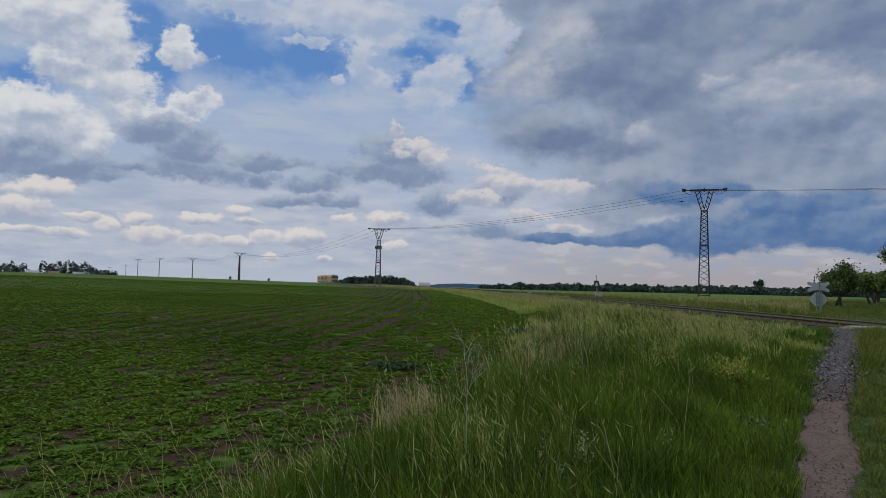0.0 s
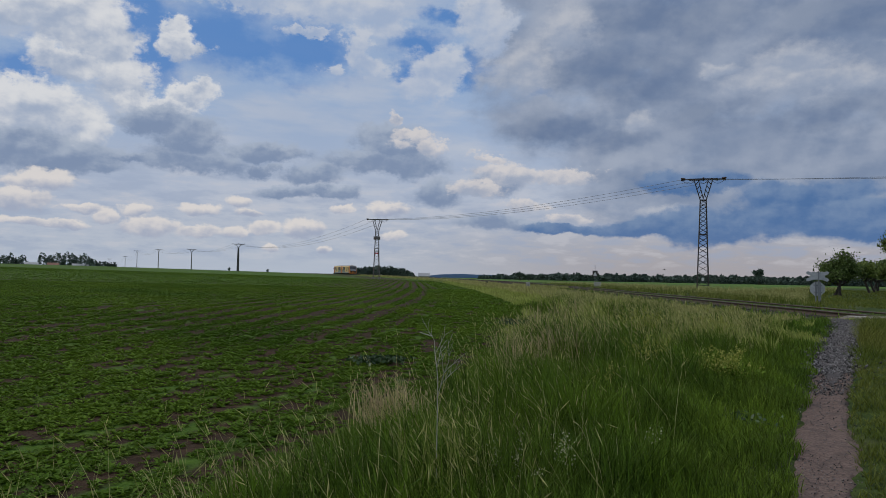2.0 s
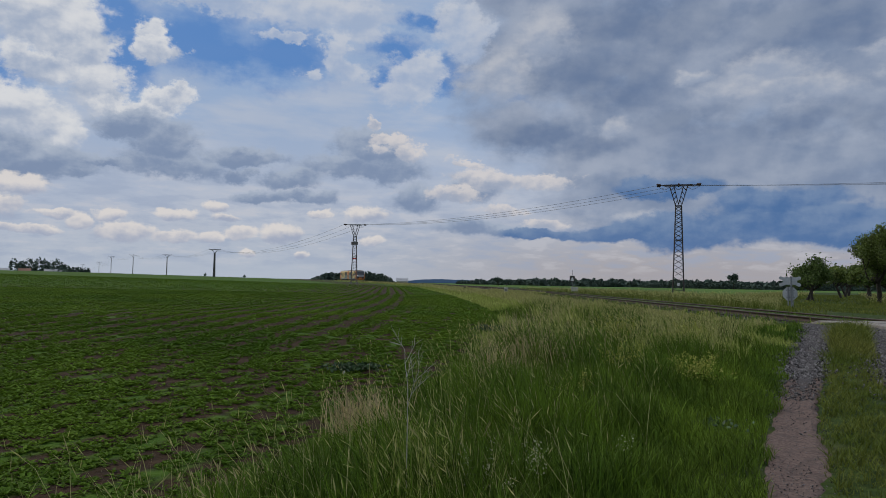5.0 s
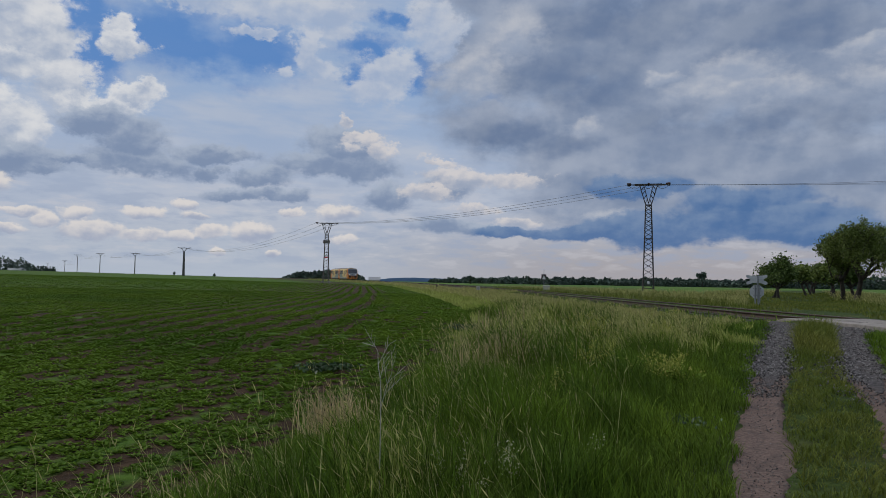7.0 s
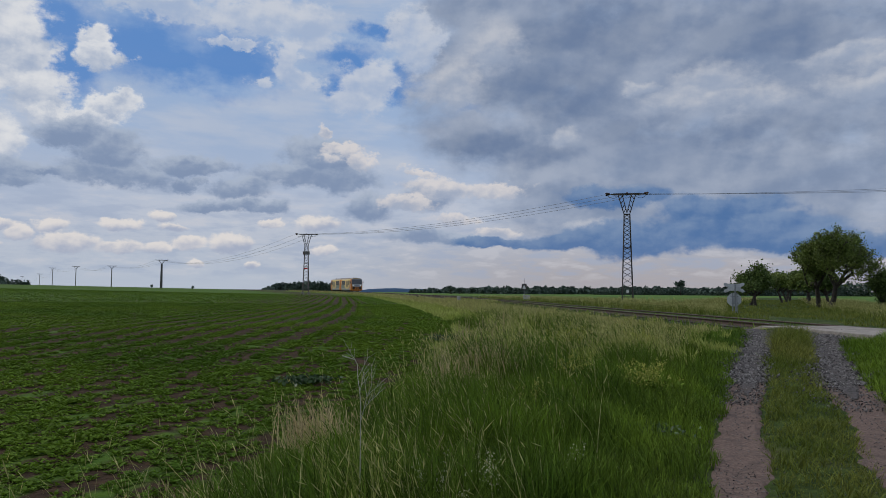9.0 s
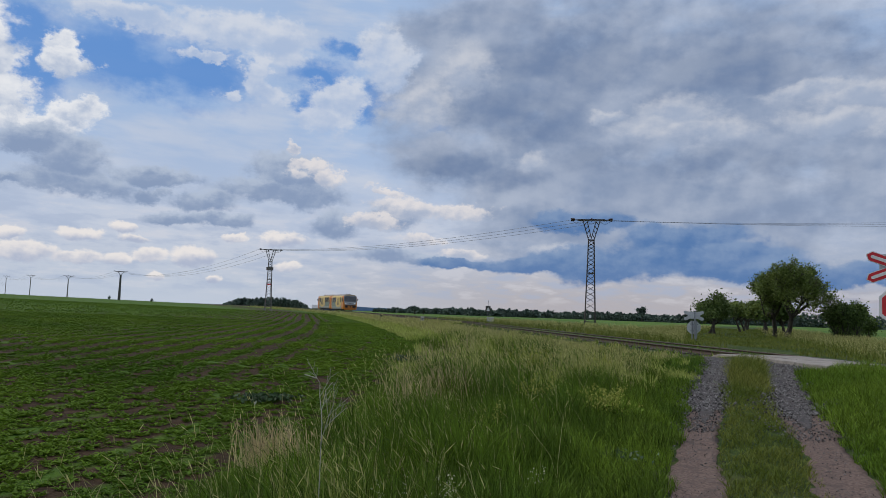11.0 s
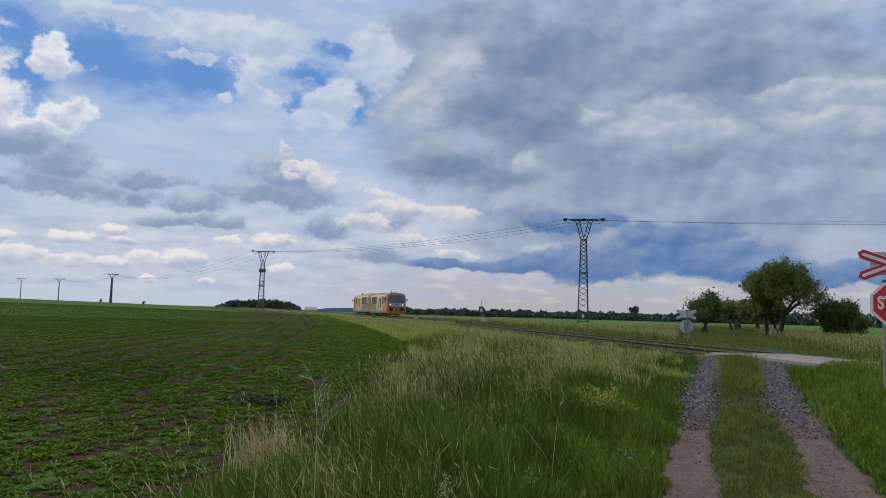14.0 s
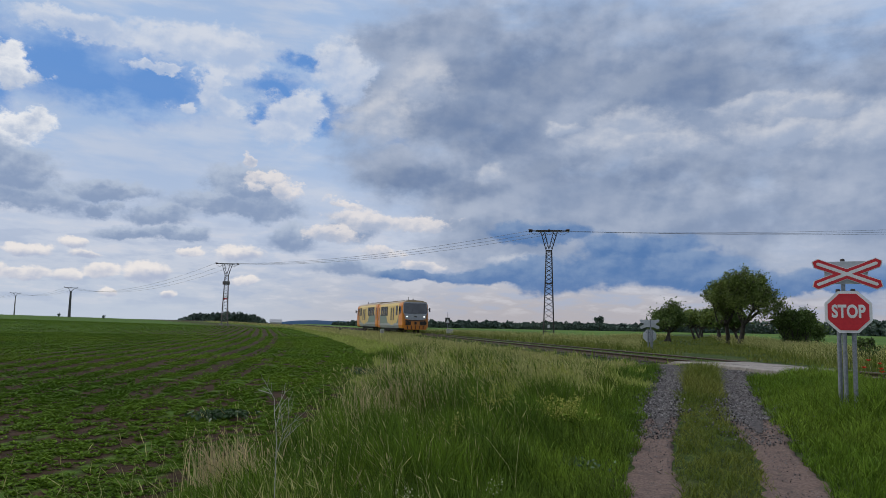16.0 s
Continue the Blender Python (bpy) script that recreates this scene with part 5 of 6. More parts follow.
def farm_house(az, r, el, wide, roof, label):
    """A low farm building with a pitched roof and windows, seen over the crest."""
    x, y = polar(az, r)
    top = 1.65 + r * math.tan(radians(el))
    base = top - 5.2
    s = thing("farm_building", pose(x, y, base, 0, 0, -az), label, "house")
    bm = bmesh.new()
    cube(bm, 0, 0, 1.7, wide, 6, 3.4)
    walls = part("wall", bm, PLASTER, s)
    bm = bmesh.new()
    w, d = wide / 2 + 0.3, 3.4
    vs = [bm.verts.new(p) for p in ((-w, -d, 3.3), (w, -d, 3.3), (w, 0, 5.2), (-w, 0, 5.2), (-w, d, 3.3), (w, d, 3.3))]
    for f in ((0, 1, 2, 3), (3, 2, 5, 4), (0, 3, 4), (1, 5, 2), (0, 4, 5, 1)):
        bm.faces.new([vs[i] for i in f])
    part("roof", bm, roof, s)
    for k in range(max(2, int(wide // 3.5))):
        bm = bmesh.new()
        cube(bm, -wide / 2 + (k + 0.5) * wide / max(2, int(wide // 3.5)), -3.01, 2.0, 1.0, 0.06, 1.2)
        part("window", bm, GLASS, walls)
    z = z_at(x, y)
    s.location.z = base
    bm = bmesh.new()
    cube(bm, 0, 0, (z - base) / 2 - 0.5, wide, 6, max(base - z, 0.2) + 1.0)
    part("plinth", bm, PLASTER, s)


farm_house(-29.2, 500, 0.5, 7, ROOF_GREY, "low pale farm building behind the crest")
farm_house(-27.9, 500, 0.5, 6, ROOF_RED, "farmhouse with a faded roof among trees")
farm_house(-26.2, 505, 0.47, 9, ROOF_GREY, "long farm shed behind the crest")
farm_house(-1.5, 470, 0.3, 7, ROOF_GREY, "small pale building beside the copse")


def hills():
    """Low ridges where the plain ends, blue because haze is put into their colour."""
    rng = np.random.default_rng(9)
    # the blue is air haze painted as base colour
    haze = material("ridge_painted_haze", (0.1, 0.17, 0.28), (0.13, 0.2, 0.31), 0.002, 1.0, bump=0, spec=0.0)
    for r, lo, hi, el0, name in ((2700, -4, 48, 0.3, "distant_ridge"),):
        az = np.linspace(lo, hi, 160)
        wave = np.convolve(rng.normal(size=190), np.ones(31) / 31, "valid")[:160] * 0.4
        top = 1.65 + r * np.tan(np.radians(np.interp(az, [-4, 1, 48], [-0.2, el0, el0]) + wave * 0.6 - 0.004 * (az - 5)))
        x, y = r * np.sin(np.radians(az)), r * np.cos(np.radians(az))
        v = np.concatenate([np.c_[x, y, np.full(160, -40.0)], np.c_[x, y, top], np.c_[x * 1.08, y * 1.08, np.full(160, -40.0)]])
        i = np.arange(159)
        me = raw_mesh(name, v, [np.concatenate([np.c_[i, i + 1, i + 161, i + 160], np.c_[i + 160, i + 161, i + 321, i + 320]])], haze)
        tagged(new(name, me), "low wooded ridge on the horizon, coloured blue for haze", "hills", kind="structure")


hills()


# ---- grass, weeds and the crop ----
def scatter(rng, n, x0, x1, y0, y1):
    return np.c_[rng.uniform(x0, x1, n), rng.uniform(y0, y1, n)]


def in_view(p, lo=-36, hi=46):
    az = np.degrees(np.arctan2(p[:, 0], p[:, 1] + 1.0))
    return (az > lo) & (az < hi) & (p[:, 1] > 2.2)


def blade_mesh(name, p, z, high, wide, mat, rng, lean=0.35, wind=(-0.12, 0.04)):
    """Bent tapering grass blades that stand on the given points."""
    n = len(p)
    turn = rng.uniform(0, 2 * np.pi, n)
    face = np.c_[np.cos(turn), np.sin(turn)]
    bend = rng.normal(0, lean, (n, 2)) + np.array(wind)
    root = np.c_[p, z - 0.03]
    rows = []
    for u, w in ((0.0, 1.0), (0.4, 0.9), (0.75, 0.6)):
        off = bend * u ** 1.8
        c = root + np.c_[off * high[:, None], high * u * (1 - 0.12 * u * np.hypot(*bend.T))]
        d = np.c_[face * (wide * w / 2)[:, None], np.zeros(n)]
        rows += [c - d, c + d]
    rows.append(root + np.c_[bend * high[:, None], high * (1 - 0.3 * np.clip(np.hypot(*bend.T), 0, 1.5))])
    v = np.stack(rows, 1).reshape(-1, 3)
    i = np.arange(n)[:, None] * 7
    quads = np.concatenate([i + [0, 1, 3, 2], i + [2, 3, 5, 4]])
    return raw_mesh(name, v, [quads, i + [4, 5, 6]], mat), v.reshape(n, 7, 3)[:, 6]


def grass(name, p, high, wide, mat, seed, label, lean=0.35, wind=(-0.12, 0.04)):
    rng = np.random.default_rng(seed)
    me, tips = blade_mesh(name, p, height(p[:, 0], p[:, 1]), high, wide, mat, rng, lean, wind)
    tagged(new(name, me), label, "grass", kind="stuff")
    return tips


def seedheads(name, tips, long, wide, mat, seed, label):
    """Slim drooping ears at the ends of stems."""
    rng = np.random.default_rng(seed)
    n = len(tips)
    d = np.c_[rng.normal(-0.25, 0.35, n), rng.normal(0, 0.35, n), rng.uniform(0.4, 1.0, n)]
    d /= np.linalg.norm(d, axis=1)[:, None]
    s = np.cross(d, rng.normal(size=(n, 3)))
    s /= np.linalg.norm(s, axis=1)[:, None]
    t = np.cross(d, s)
    l, w = (long * rng.uniform(0.6, 1.3, n))[:, None], (wide * rng.uniform(0.7, 1.3, n))[:, None]
    a = tips - d * l * 0.3
    v = np.stack([a, a + d * l * 0.45 + s * w, a + d * l * 0.45 - s * w, a + d * l * 0.45 + t * w, a + d * l * 0.45 - t * w, a + d * l], 1).reshape(-1, 3)
    i = np.arange(n)[:, None] * 6
    me = raw_mesh(name, v, [np.concatenate([i + [0, 1, 5], i + [0, 5, 2], i + [0, 3, 5], i + [0, 5, 4]])], mat)
    tagged(new(name, me), label, "grass", kind="stuff")


def verge():
    rng = np.random.default_rng(12)
    zones = [(230000, -4, 10.5, 2.4, 11), (120000, -2, 12.5, 11, 22), (70000, 0, 13, 22, 45), (34000, -4, 14, 45, 100), (14000, -40, 12, 100, 235)]
    keep_p, keep_e, keep_l, keep_band = [], [], [], []
    for band, (n, x0, x1, y0, y1) in enumerate(zones):
        p = scatter(rng, n, x0, x1, y0, y1)
        p = p[in_view(p)]
        e = -distance_to(EDGE_LINE, p[:, 0], p[:, 1])
        rail = distance_to(RAIL_LINE, p[:, 0], p[:, 1])
        left = distance_to(LEFT_LINE, p[:, 0], p[:, 1]) if y0 < 22 else np.full(len(p), 5.0)
        ok = (e > -0.15 + 0.25 * (patchy(p, 1.2, 3) - 0.5)) & (rail > np.where(p[:, 1] < 20, 1.75, np.where(p[:, 1] < 72, 1.9 - 0.7 * (patchy(p, 3.0, 19) > 0.72), 0.95))) & (left > 0.21 + 0.16 * (patchy(p, 0.7, 5) - 0.5))
        keep_p.append(p[ok])
        keep_e.append(e[ok])
        keep_l.append(left[ok])
        keep_band.append(np.full(ok.sum(), band))
    p, e, left, band = (np.concatenate(k) for k in (keep_p, keep_e, keep_l, keep_band))
    keep_rail = np.interp(p[:, 1], RAIL[:, 1], RAIL[:, 0]) - p[:, 0] - 1.0
    rank = patchy(p, 2.2, 8)
    deep = patchy(p, 1.6, 6)
    near_road = np.clip((left - 0.25) / 1.3, 0, 1)
    high = 0.17 + 0.24 * near_road + 0.16 * np.exp(-((e - 1.2) / 1.1) ** 2) + 0.02 * np.clip((p[:, 1] - 13) / 8, 0, 1)
    high = high * (0.5 + 0.45 * rank + 0.45 * patchy(p, 0.8, 28)) * rng.uniform(0.55, 1.25, len(p))
    high *= np.clip(keep_rail / np.where(p[:, 1] < 72, 5.0, 3.0), np.where(p[:, 1] < 72, 0.22, 0.6), 1)
    high *= np.clip(0.4 + (e + 0.1) * np.where(p[:, 1] > 12, 0.3, 0.8), 0.25, 1)
    high *= np.choose(band, [1.0, 1.0, 0.85, 0.7, 0.7])
    wide = np.choose(band, [0.0075, 0.0115, 0.02, 0.04, 0.09]) * rng.uniform(0.7, 1.4, len(p))
    green = (deep > 0.34) & (band < 2)
    grass("deep_green_grass", p[green], high[green], wide[green], BLADE_DEEP, 1, "lush deep green verge grass", 0.33)
    pale = ~green & ((band > 1) | ((band == 1) & (rank > 0.45)))
    rest = ~green & ~pale
    grass("green_grass", p[rest], high[rest], wide[rest], BLADE, 2, "green rough verge grass")
    grass("pale_grass", p[pale], high[pale], wide[pale], BLADE_PALE, 9, "yellow-green rough grass towards the rails")
    # tall flowering stems
    share = np.where(band == 0, 0.014, np.where(band == 1, 0.13, np.where(band == 2, 0.4, 0.62)))
    tall = rng.uniform(size=len(p)) < share * np.clip(np.where(band == 0, 1.6 - abs(e - 1.0) * 0.7, 1.0), 0.02, 2) * np.where(band <= 1, 0.3 + 1.4 * rank, 1)
    tall &= (near_road > 0.6) & ((p[:, 1] < 12) | (e > 1.0))
    q = p[tall]
    tips = grass("flowering_grass_stems", q, rng.uniform(0.5, 0.85, len(q)) * np.choose(band[tall], [1.0, 0.8, 0.6, 0.5, 0.5]) * np.clip(keep_rail[tall] / np.where(q[:, 1] < 72, 7.0, 3.5), np.where(q[:, 1] < 72, 0.15, 0.6), 1), wide[tall] * 0.5, SEED, 3, "tall pale flowering grass stems", 0.22, (-0.22, 0.02))
    b = band[tall]
    for k, (l, w) in enumerate(((0.09, 0.003), (0.11, 0.0055), (0.16, 0.013), (0.24, 0.026), (0.36, 0.05))):
        if (b == k).any():
            seedheads("grass_seedheads", tips[b == k], l, w, SEED, 30 + k, "pale feathery grass seedheads bending in the wind")


verge()


def straw_tufts():
    """Bleached tufts of last year's grass on the field's edge."""
    rng = np.random.default_rng(21)
    spots = [(-0.62, 6.75, 260, 0.5, 0.14), (-0.42, 6.85, 240, 0.52, 0.14), (-0.2, 6.7, 90, 0.45, 0.16), (0.1, 6.35, 70, 0.44, 0.1), (0.95, 8.9, 300, 0.72, 0.22), (1.35, 9.3, 260, 0.78, 0.22), (1.75, 9.8, 160, 0.75, 0.25), (0.75, 8.3, 120, 0.6, 0.18), (-1.3, 4.75, 90, 0.34, 0.22), (-1.05, 5.15, 90, 0.34, 0.2), (-1.6, 4.3, 60, 0.3, 0.2), (1.6, 12.2, 160, 0.66, 0.35), (2.4, 14.5, 160, 0.68, 0.5), (0.45, 6.0, 50, 0.45, 0.15)]
    p = np.concatenate([np.c_[rng.normal(x, r * 0.75, n), rng.normal(y, r * 0.85, n)] for x, y, n, h, r in spots])
    h = np.concatenate([np.full(n, h) for x, y, n, h, r in spots]) * rng.uniform(0.45, 1.15, len(p))
    keep = rng.uniform(size=len(p)) < 0.6
    p, h = p[keep], h[keep]
    tips = grass("dry_grass_tufts", p, h, rng.uniform(0.007, 0.014, len(p)), STRAW, 4, "bleached dry straw tufts at the field edge", 0.2, (-0.1, 0.0))
    seedheads("dry_grass_ears", tips[::4], 0.07, 0.005, STRAW, 35, "dry straw-coloured grass ears")
    # tall pale stems in front of the crop
    x = rng.uniform(-3.6, 0.6, 110)
    q = np.c_[x, np.interp(x, [-3.6, -1.5, 0.6], [2.9, 4.4, 5.6]) + rng.normal(0, 0.35, 110)]
    tips = grass("lone_grass_stems", q, rng.uniform(0.35, 0.75, 110), np.full(110, 0.0032), SEED, 5, "single tall grass stems by the crop", 0.25, (-0.1, 0.0))
    seedheads("lone_grass_ears", tips[::2], 0.09, 0.003, SEED, 36, "slender pale ears of single grasses")
    # a high thicket of grass round the dead thistle
    q = np.c_[rng.normal(0.0, 0.14, 230), rng.normal(4.6, 0.2, 230)]
    tips = grass("tall_grass_clump", q, rng.uniform(0.4, 0.9, 230), np.full(230, 0.005), BLADE_PALE, 6, "tall green grass clump round a dead thistle", 0.16, (-0.1, 0.0))
    seedheads("tall_grass_ears", tips[::2], 0.1, 0.0035, SEED, 37, "pale ears of the tall grass clump")


straw_tufts()


def roadside():
    """Short turf between the wheel tracks and rougher grass past them, and beyond the rails."""
    rng = np.random.default_rng(33)
    p = np.concatenate([scatter(rng, 190000, 2.0, 12.5, 3.0, 17.0), scatter(rng, 30000, 8, 17, 6, 17)])
    p = p[in_view(p)]
    l, r = distance_to(LEFT_LINE, p[:, 0], p[:, 1]), distance_to(RIGHT_LINE, p[:, 0], p[:, 1])
    rail = distance_to(RAIL_LINE, p[:, 0], p[:, 1])
    deck = np.hypot(p[:, 0] - 11.2, p[:, 1] - 16.6) > 2.2
    ok = rail > np.where(p[:, 1] < 14.6, 1.0, 1.75)
    worn = patchy(p, 0.8, 9)
    gravel = (p[:, 1] > 12.5)
    mid = ok & (l < -0.17 - 0.12 * worn) & (r > 0.19 + 0.14 * worn) & (worn > 0.06) & (~gravel | (np.abs((l + r) / 2) < 0.33)) & deck
    q = p[mid]
    tall = np.clip((q[:, 1] - 11) / 3, 0, 1)
    grass("mown_strip_grass", q, (0.06 + 0.08 * worn[mid] + 0.2 * tall) * rng.uniform(0.5, 1.5, len(q)), rng.uniform(0.006, 0.012, len(q)), BLADE_LAWN, 7, "short trodden grass between the wheel tracks", 0.55, (0, 0))
    past = ok & (r < -0.2 - 0.14 * worn) & ~((np.abs(p[:, 1] - 16) < 1.6) & (p[:, 0] < 12.3) & (r > -1.0))
    q = p[past]
    far = -r[past]
    grass("roadside_grass", q, (0.1 + 0.16 * np.clip((far - 0.5) / 1.2, 0, 1) + 0.12 * worn[past]) * rng.uniform(0.6, 1.4, len(q)), rng.uniform(0.008, 0.014, len(q)), BLADE, 8, "rough green grass at the roadside", 0.45, (0, 0))
    # past the rails
    for n, x0, x1, y0, y1, w in ((60000, 13, 40, 8, 42, 0.028), (42000, 14, 75, 42, 105, 0.06)):
        p = scatter(rng, n, x0, x1, y0, y1)
        p = p[in_view(p)]
        rail = -distance_to(RAIL_LINE, p[:, 0], p[:, 1])
        lane = distance_to(LANE_LINE, p[:, 0], p[:, 1])
        ok = (rail > 1.25) & ((rail < 13.5) | (np.abs(lane) < 7.5)) & ~((np.abs(lane) < 1.0) & (rail < 3))
        p, rail, lane = p[ok], rail[ok], lane[ok]
        high = (0.12 + 0.2 * np.clip((np.abs(lane) - 1.8) / 2.0, 0, 1)) * rng.uniform(0.5, 1.3, len(p))
        grass("lane_grass", p, high, w * rng.uniform(0.7, 1.3, len(p)), BLADE_LAWN, int(y0), "rough green grass past the rails and on the lane")
        tall = (np.abs(lane) > 2.6) & (rng.uniform(size=len(p)) < 0.32)
        tips = grass("lane_grass_stems", p[tall], rng.uniform(0.3, 0.5, tall.sum()), np.full(tall.sum(), w * 0.22), SEED, int(y0) + 1, "tall pale flowering grass past the rails", 0.2, (-0.2, 0))
        seedheads("lane_grass_seedheads", tips, 0.12 if y0 < 40 else 0.18, w * 0.28, SEED, int(y0) + 2, "pale grass seedheads past the rails")
    # weeds between the rails
    s = rng.uniform(S_CROSS - 20, S_CROSS + 75, 6500)
    s = s[np.abs(s - S_CROSS) > 3.6]
    q = np.array([on_track(v)[0] for v in s])
    q[:, 0] += rng.uniform(-2.2, 2.2, len(q))
    me, _ = blade_mesh("track_weeds", q[:, :2], q[:, 2] - 0.18, rng.uniform(0.08, 0.3, len(q)), rng.uniform(0.015, 0.03, len(q)), BLADE, rng)
    tagged(new("track_weeds", me), "green weeds growing through the ballast", "weeds", kind="stuff")


roadside()


def stones():
    """Crushed stone on the approach and loose pebbles in the wheel tracks."""
    rng = np.random.default_rng(44)
    pts, size = [], []
    for line, cut, half in ((LEFT_LINE, 10.2, 0.31), (RIGHT_LINE, 9.7, 0.5)):
        for n, lo, hi, s0, s1 in ((6500, cut, 17.0, 0.007, 0.027), (900, cut - 1.4, cut + 0.5, 0.005, 0.017), (160, cut - 3.0, cut - 1.0, 0.004, 0.011), (350, 3.5, cut, 0.003, 0.007), (900, 3.5, 6.4, 0.003, 0.008)):
            y = rng.uniform(lo, hi, n)
            x = np.interp(y, line[:, 1], line[:, 0]) + rng.normal(0, half * 0.55, n)
            pts.append(np.c_[x, y])
            size.append(rng.uniform(s0, s1, n))
    p, s = np.concatenate(pts), np.concatenate(size)
    z = height(p[:, 0], p[:, 1]) + 0.03 + s * 0.2
    base = np.array([(1, 0, 0), (-1, 0, 0), (0, 1, 0), (0, -1, 0), (0, 0, 0.75), (0, 0, -0.75)], float)
    n = len(p)
    v = np.c_[p, z][:, None] + base[None] * s[:, None, None] * rng.uniform(0.6, 1.3, (n, 6, 1)) + rng.normal(0, 0.25, (n, 6, 3)) * s[:, None, None]
    f = np.array([(0, 2, 4), (2, 1, 4), (1, 3, 4), (3, 0, 4), (2, 0, 5), (1, 2, 5), (3, 1, 5), (0, 3, 5)])
    me = raw_mesh("crushed_stone", v.reshape(-1, 3), [(np.arange(n)[:, None, None] * 6 + f).reshape(-1, 3)], STONE)
    tagged(new("crushed_stone", me), "loose grey crushed stone on the track", "gravel", kind="stuff")


stones()


def crop_field():
    """Young leafy plants in rows that follow the field's edge, thinner on bare patches."""
    rng = np.random.default_rng(55)
    for name, n, rmin, rmax, leaf, per in (("crop_plants", 80000, 3.0, 20, 0.037, 5), ("crop_plants", 92000, 20, 50, 0.046, 4), ("crop_plants", 50000, 50, 120, 0.08, 2)):
        r = np.sqrt(rng.uniform(rmin ** 2, rmax ** 2, n * 2))
        a = np.radians(rng.uniform(-38, 12, n * 2))
        p = np.c_[r * np.sin(a), r * np.cos(a)]
        d = distance_to(EDGE_LINE, p[:, 0], p[:, 1])
        p, d = p[d > 0.1], d[d > 0.1]
        # draw the plants into their rows
        snap = np.round(d / 0.7 - 0.25) * 0.7 + 0.25 * 0.7
        e = 0.05
        g = np.c_[distance_to(EDGE_LINE, p[:, 0] + e, p[:, 1]) - d, distance_to(EDGE_LINE, p[:, 0], p[:, 1] + e) - d] / e
        pull = rng.uniform(0.35, 1.0, len(p)) if rmax < 60 else rng.uniform(0.6, 1.0, len(p))
        stray = rng.uniform(size=len(p)) < 0.06 + 0.8 * grown_in(d, p[:, 1])
        p = p + g * ((snap - d) * np.where(stray, 0, pull))[:, None]
        bare = patchy(p, 5.0, 14) * 0.2 + patchy(p, 1.5, 15) * 0.35 + patchy(p, 0.42, 16) * 0.45
        p = p[bare > rng.uniform(0.12, 0.62, len(p)) + (0.12 if rmax <= 20 else 0.0)]
        m = len(p)
        z = height(p[:, 0], p[:, 1])
        size = leaf * rng.uniform(0.5, 1.35, m)
        v, c = [], np.c_[p, z]
        for k in range(per):
            turn = 2 * np.pi * k / per + rng.uniform(0, 1.4, m)
            out = np.c_[np.cos(turn), np.sin(turn), rng.uniform(0.25, 1.3, m)]
            out /= np.linalg.norm(out, axis=1)[:, None]
            side = np.c_[-np.sin(turn), np.cos(turn), rng.normal(0, 0.25, m)]
            l = (size * rng.uniform(0.8, 1.5, m))[:, None]
            w = l * rng.uniform(0.16, 0.3, m)[:, None]
            mid = c + out * l * 0.6
            tip = c + out * l + np.c_[np.cos(turn), np.sin(turn), -0.5 * np.ones(m)] * l * 0.3
            v.append(np.stack([c, mid + side * w, tip, mid - side * w], 1))
        v = np.stack(v, 1).reshape(-1, 3)
        i = np.arange(m * per)[:, None] * 4
        me = raw_mesh(name, v, [np.concatenate([i + [0, 1, 2], i + [0, 2, 3]])], CROP)
        tagged(new(name, me), "young green crop plants in curving rows", "crop", kind="stuff")


crop_field()


# ---- single weeds and flowers ----
def dead_thistle():
    rng = random.Random(3)
    x, y = -0.1, 4.45
    s = thing("dead_thistle", pose(x, y, z_at(x, y), 0, 1, 0), "bleached branching top of a tall dead thistle", "weed")
    bm = bmesh.new()

    def grow(p, d, length, r, level):
        for k in range(3):
            d = (d + Vector([rng.gauss(0, 0.1) for _ in range(3)])).normalized()
            q = p + d * length / 3
            rod(bm, p, q, r, r * 0.85, n=5)
            if level < 3:
                for sgn in (-1, 1):
                    if rng.random() < 0.6:
                        grow(q, (d + Vector((sgn * rng.uniform(0.3, 0.8), rng.uniform(-0.4, 0.4), 0.25))).normalized(), length * 0.5, r * 0.8, level + 1)
            p, r = q, r * 0.93

    rod(bm, (0.02, 0, -0.05), (0, 0, 0.92), 0.0026, 0.0024, n=6)
    grow(Vector((0, 0, 0.9)), Vector((-0.1, 0, 1)), 0.25, 0.0024, 1)
    grow(Vector((0.0, 0, 0.8)), Vector((0.25, 0, 1)), 0.25, 0.0023, 1)
    rod(bm, (-0.04, 0, 1.17), (-0.12, 0.02, 1.19), 0.003, 0.0025, n=5)
    top = max(v.co.z for v in bm.verts)
    bmesh.ops.scale(bm, vec=(1, 1, (1.36 - z_at(x, y)) / top), verts=bm.verts)
    part("stalk", bm, DEAD_STALK, s)


dead_thistle()


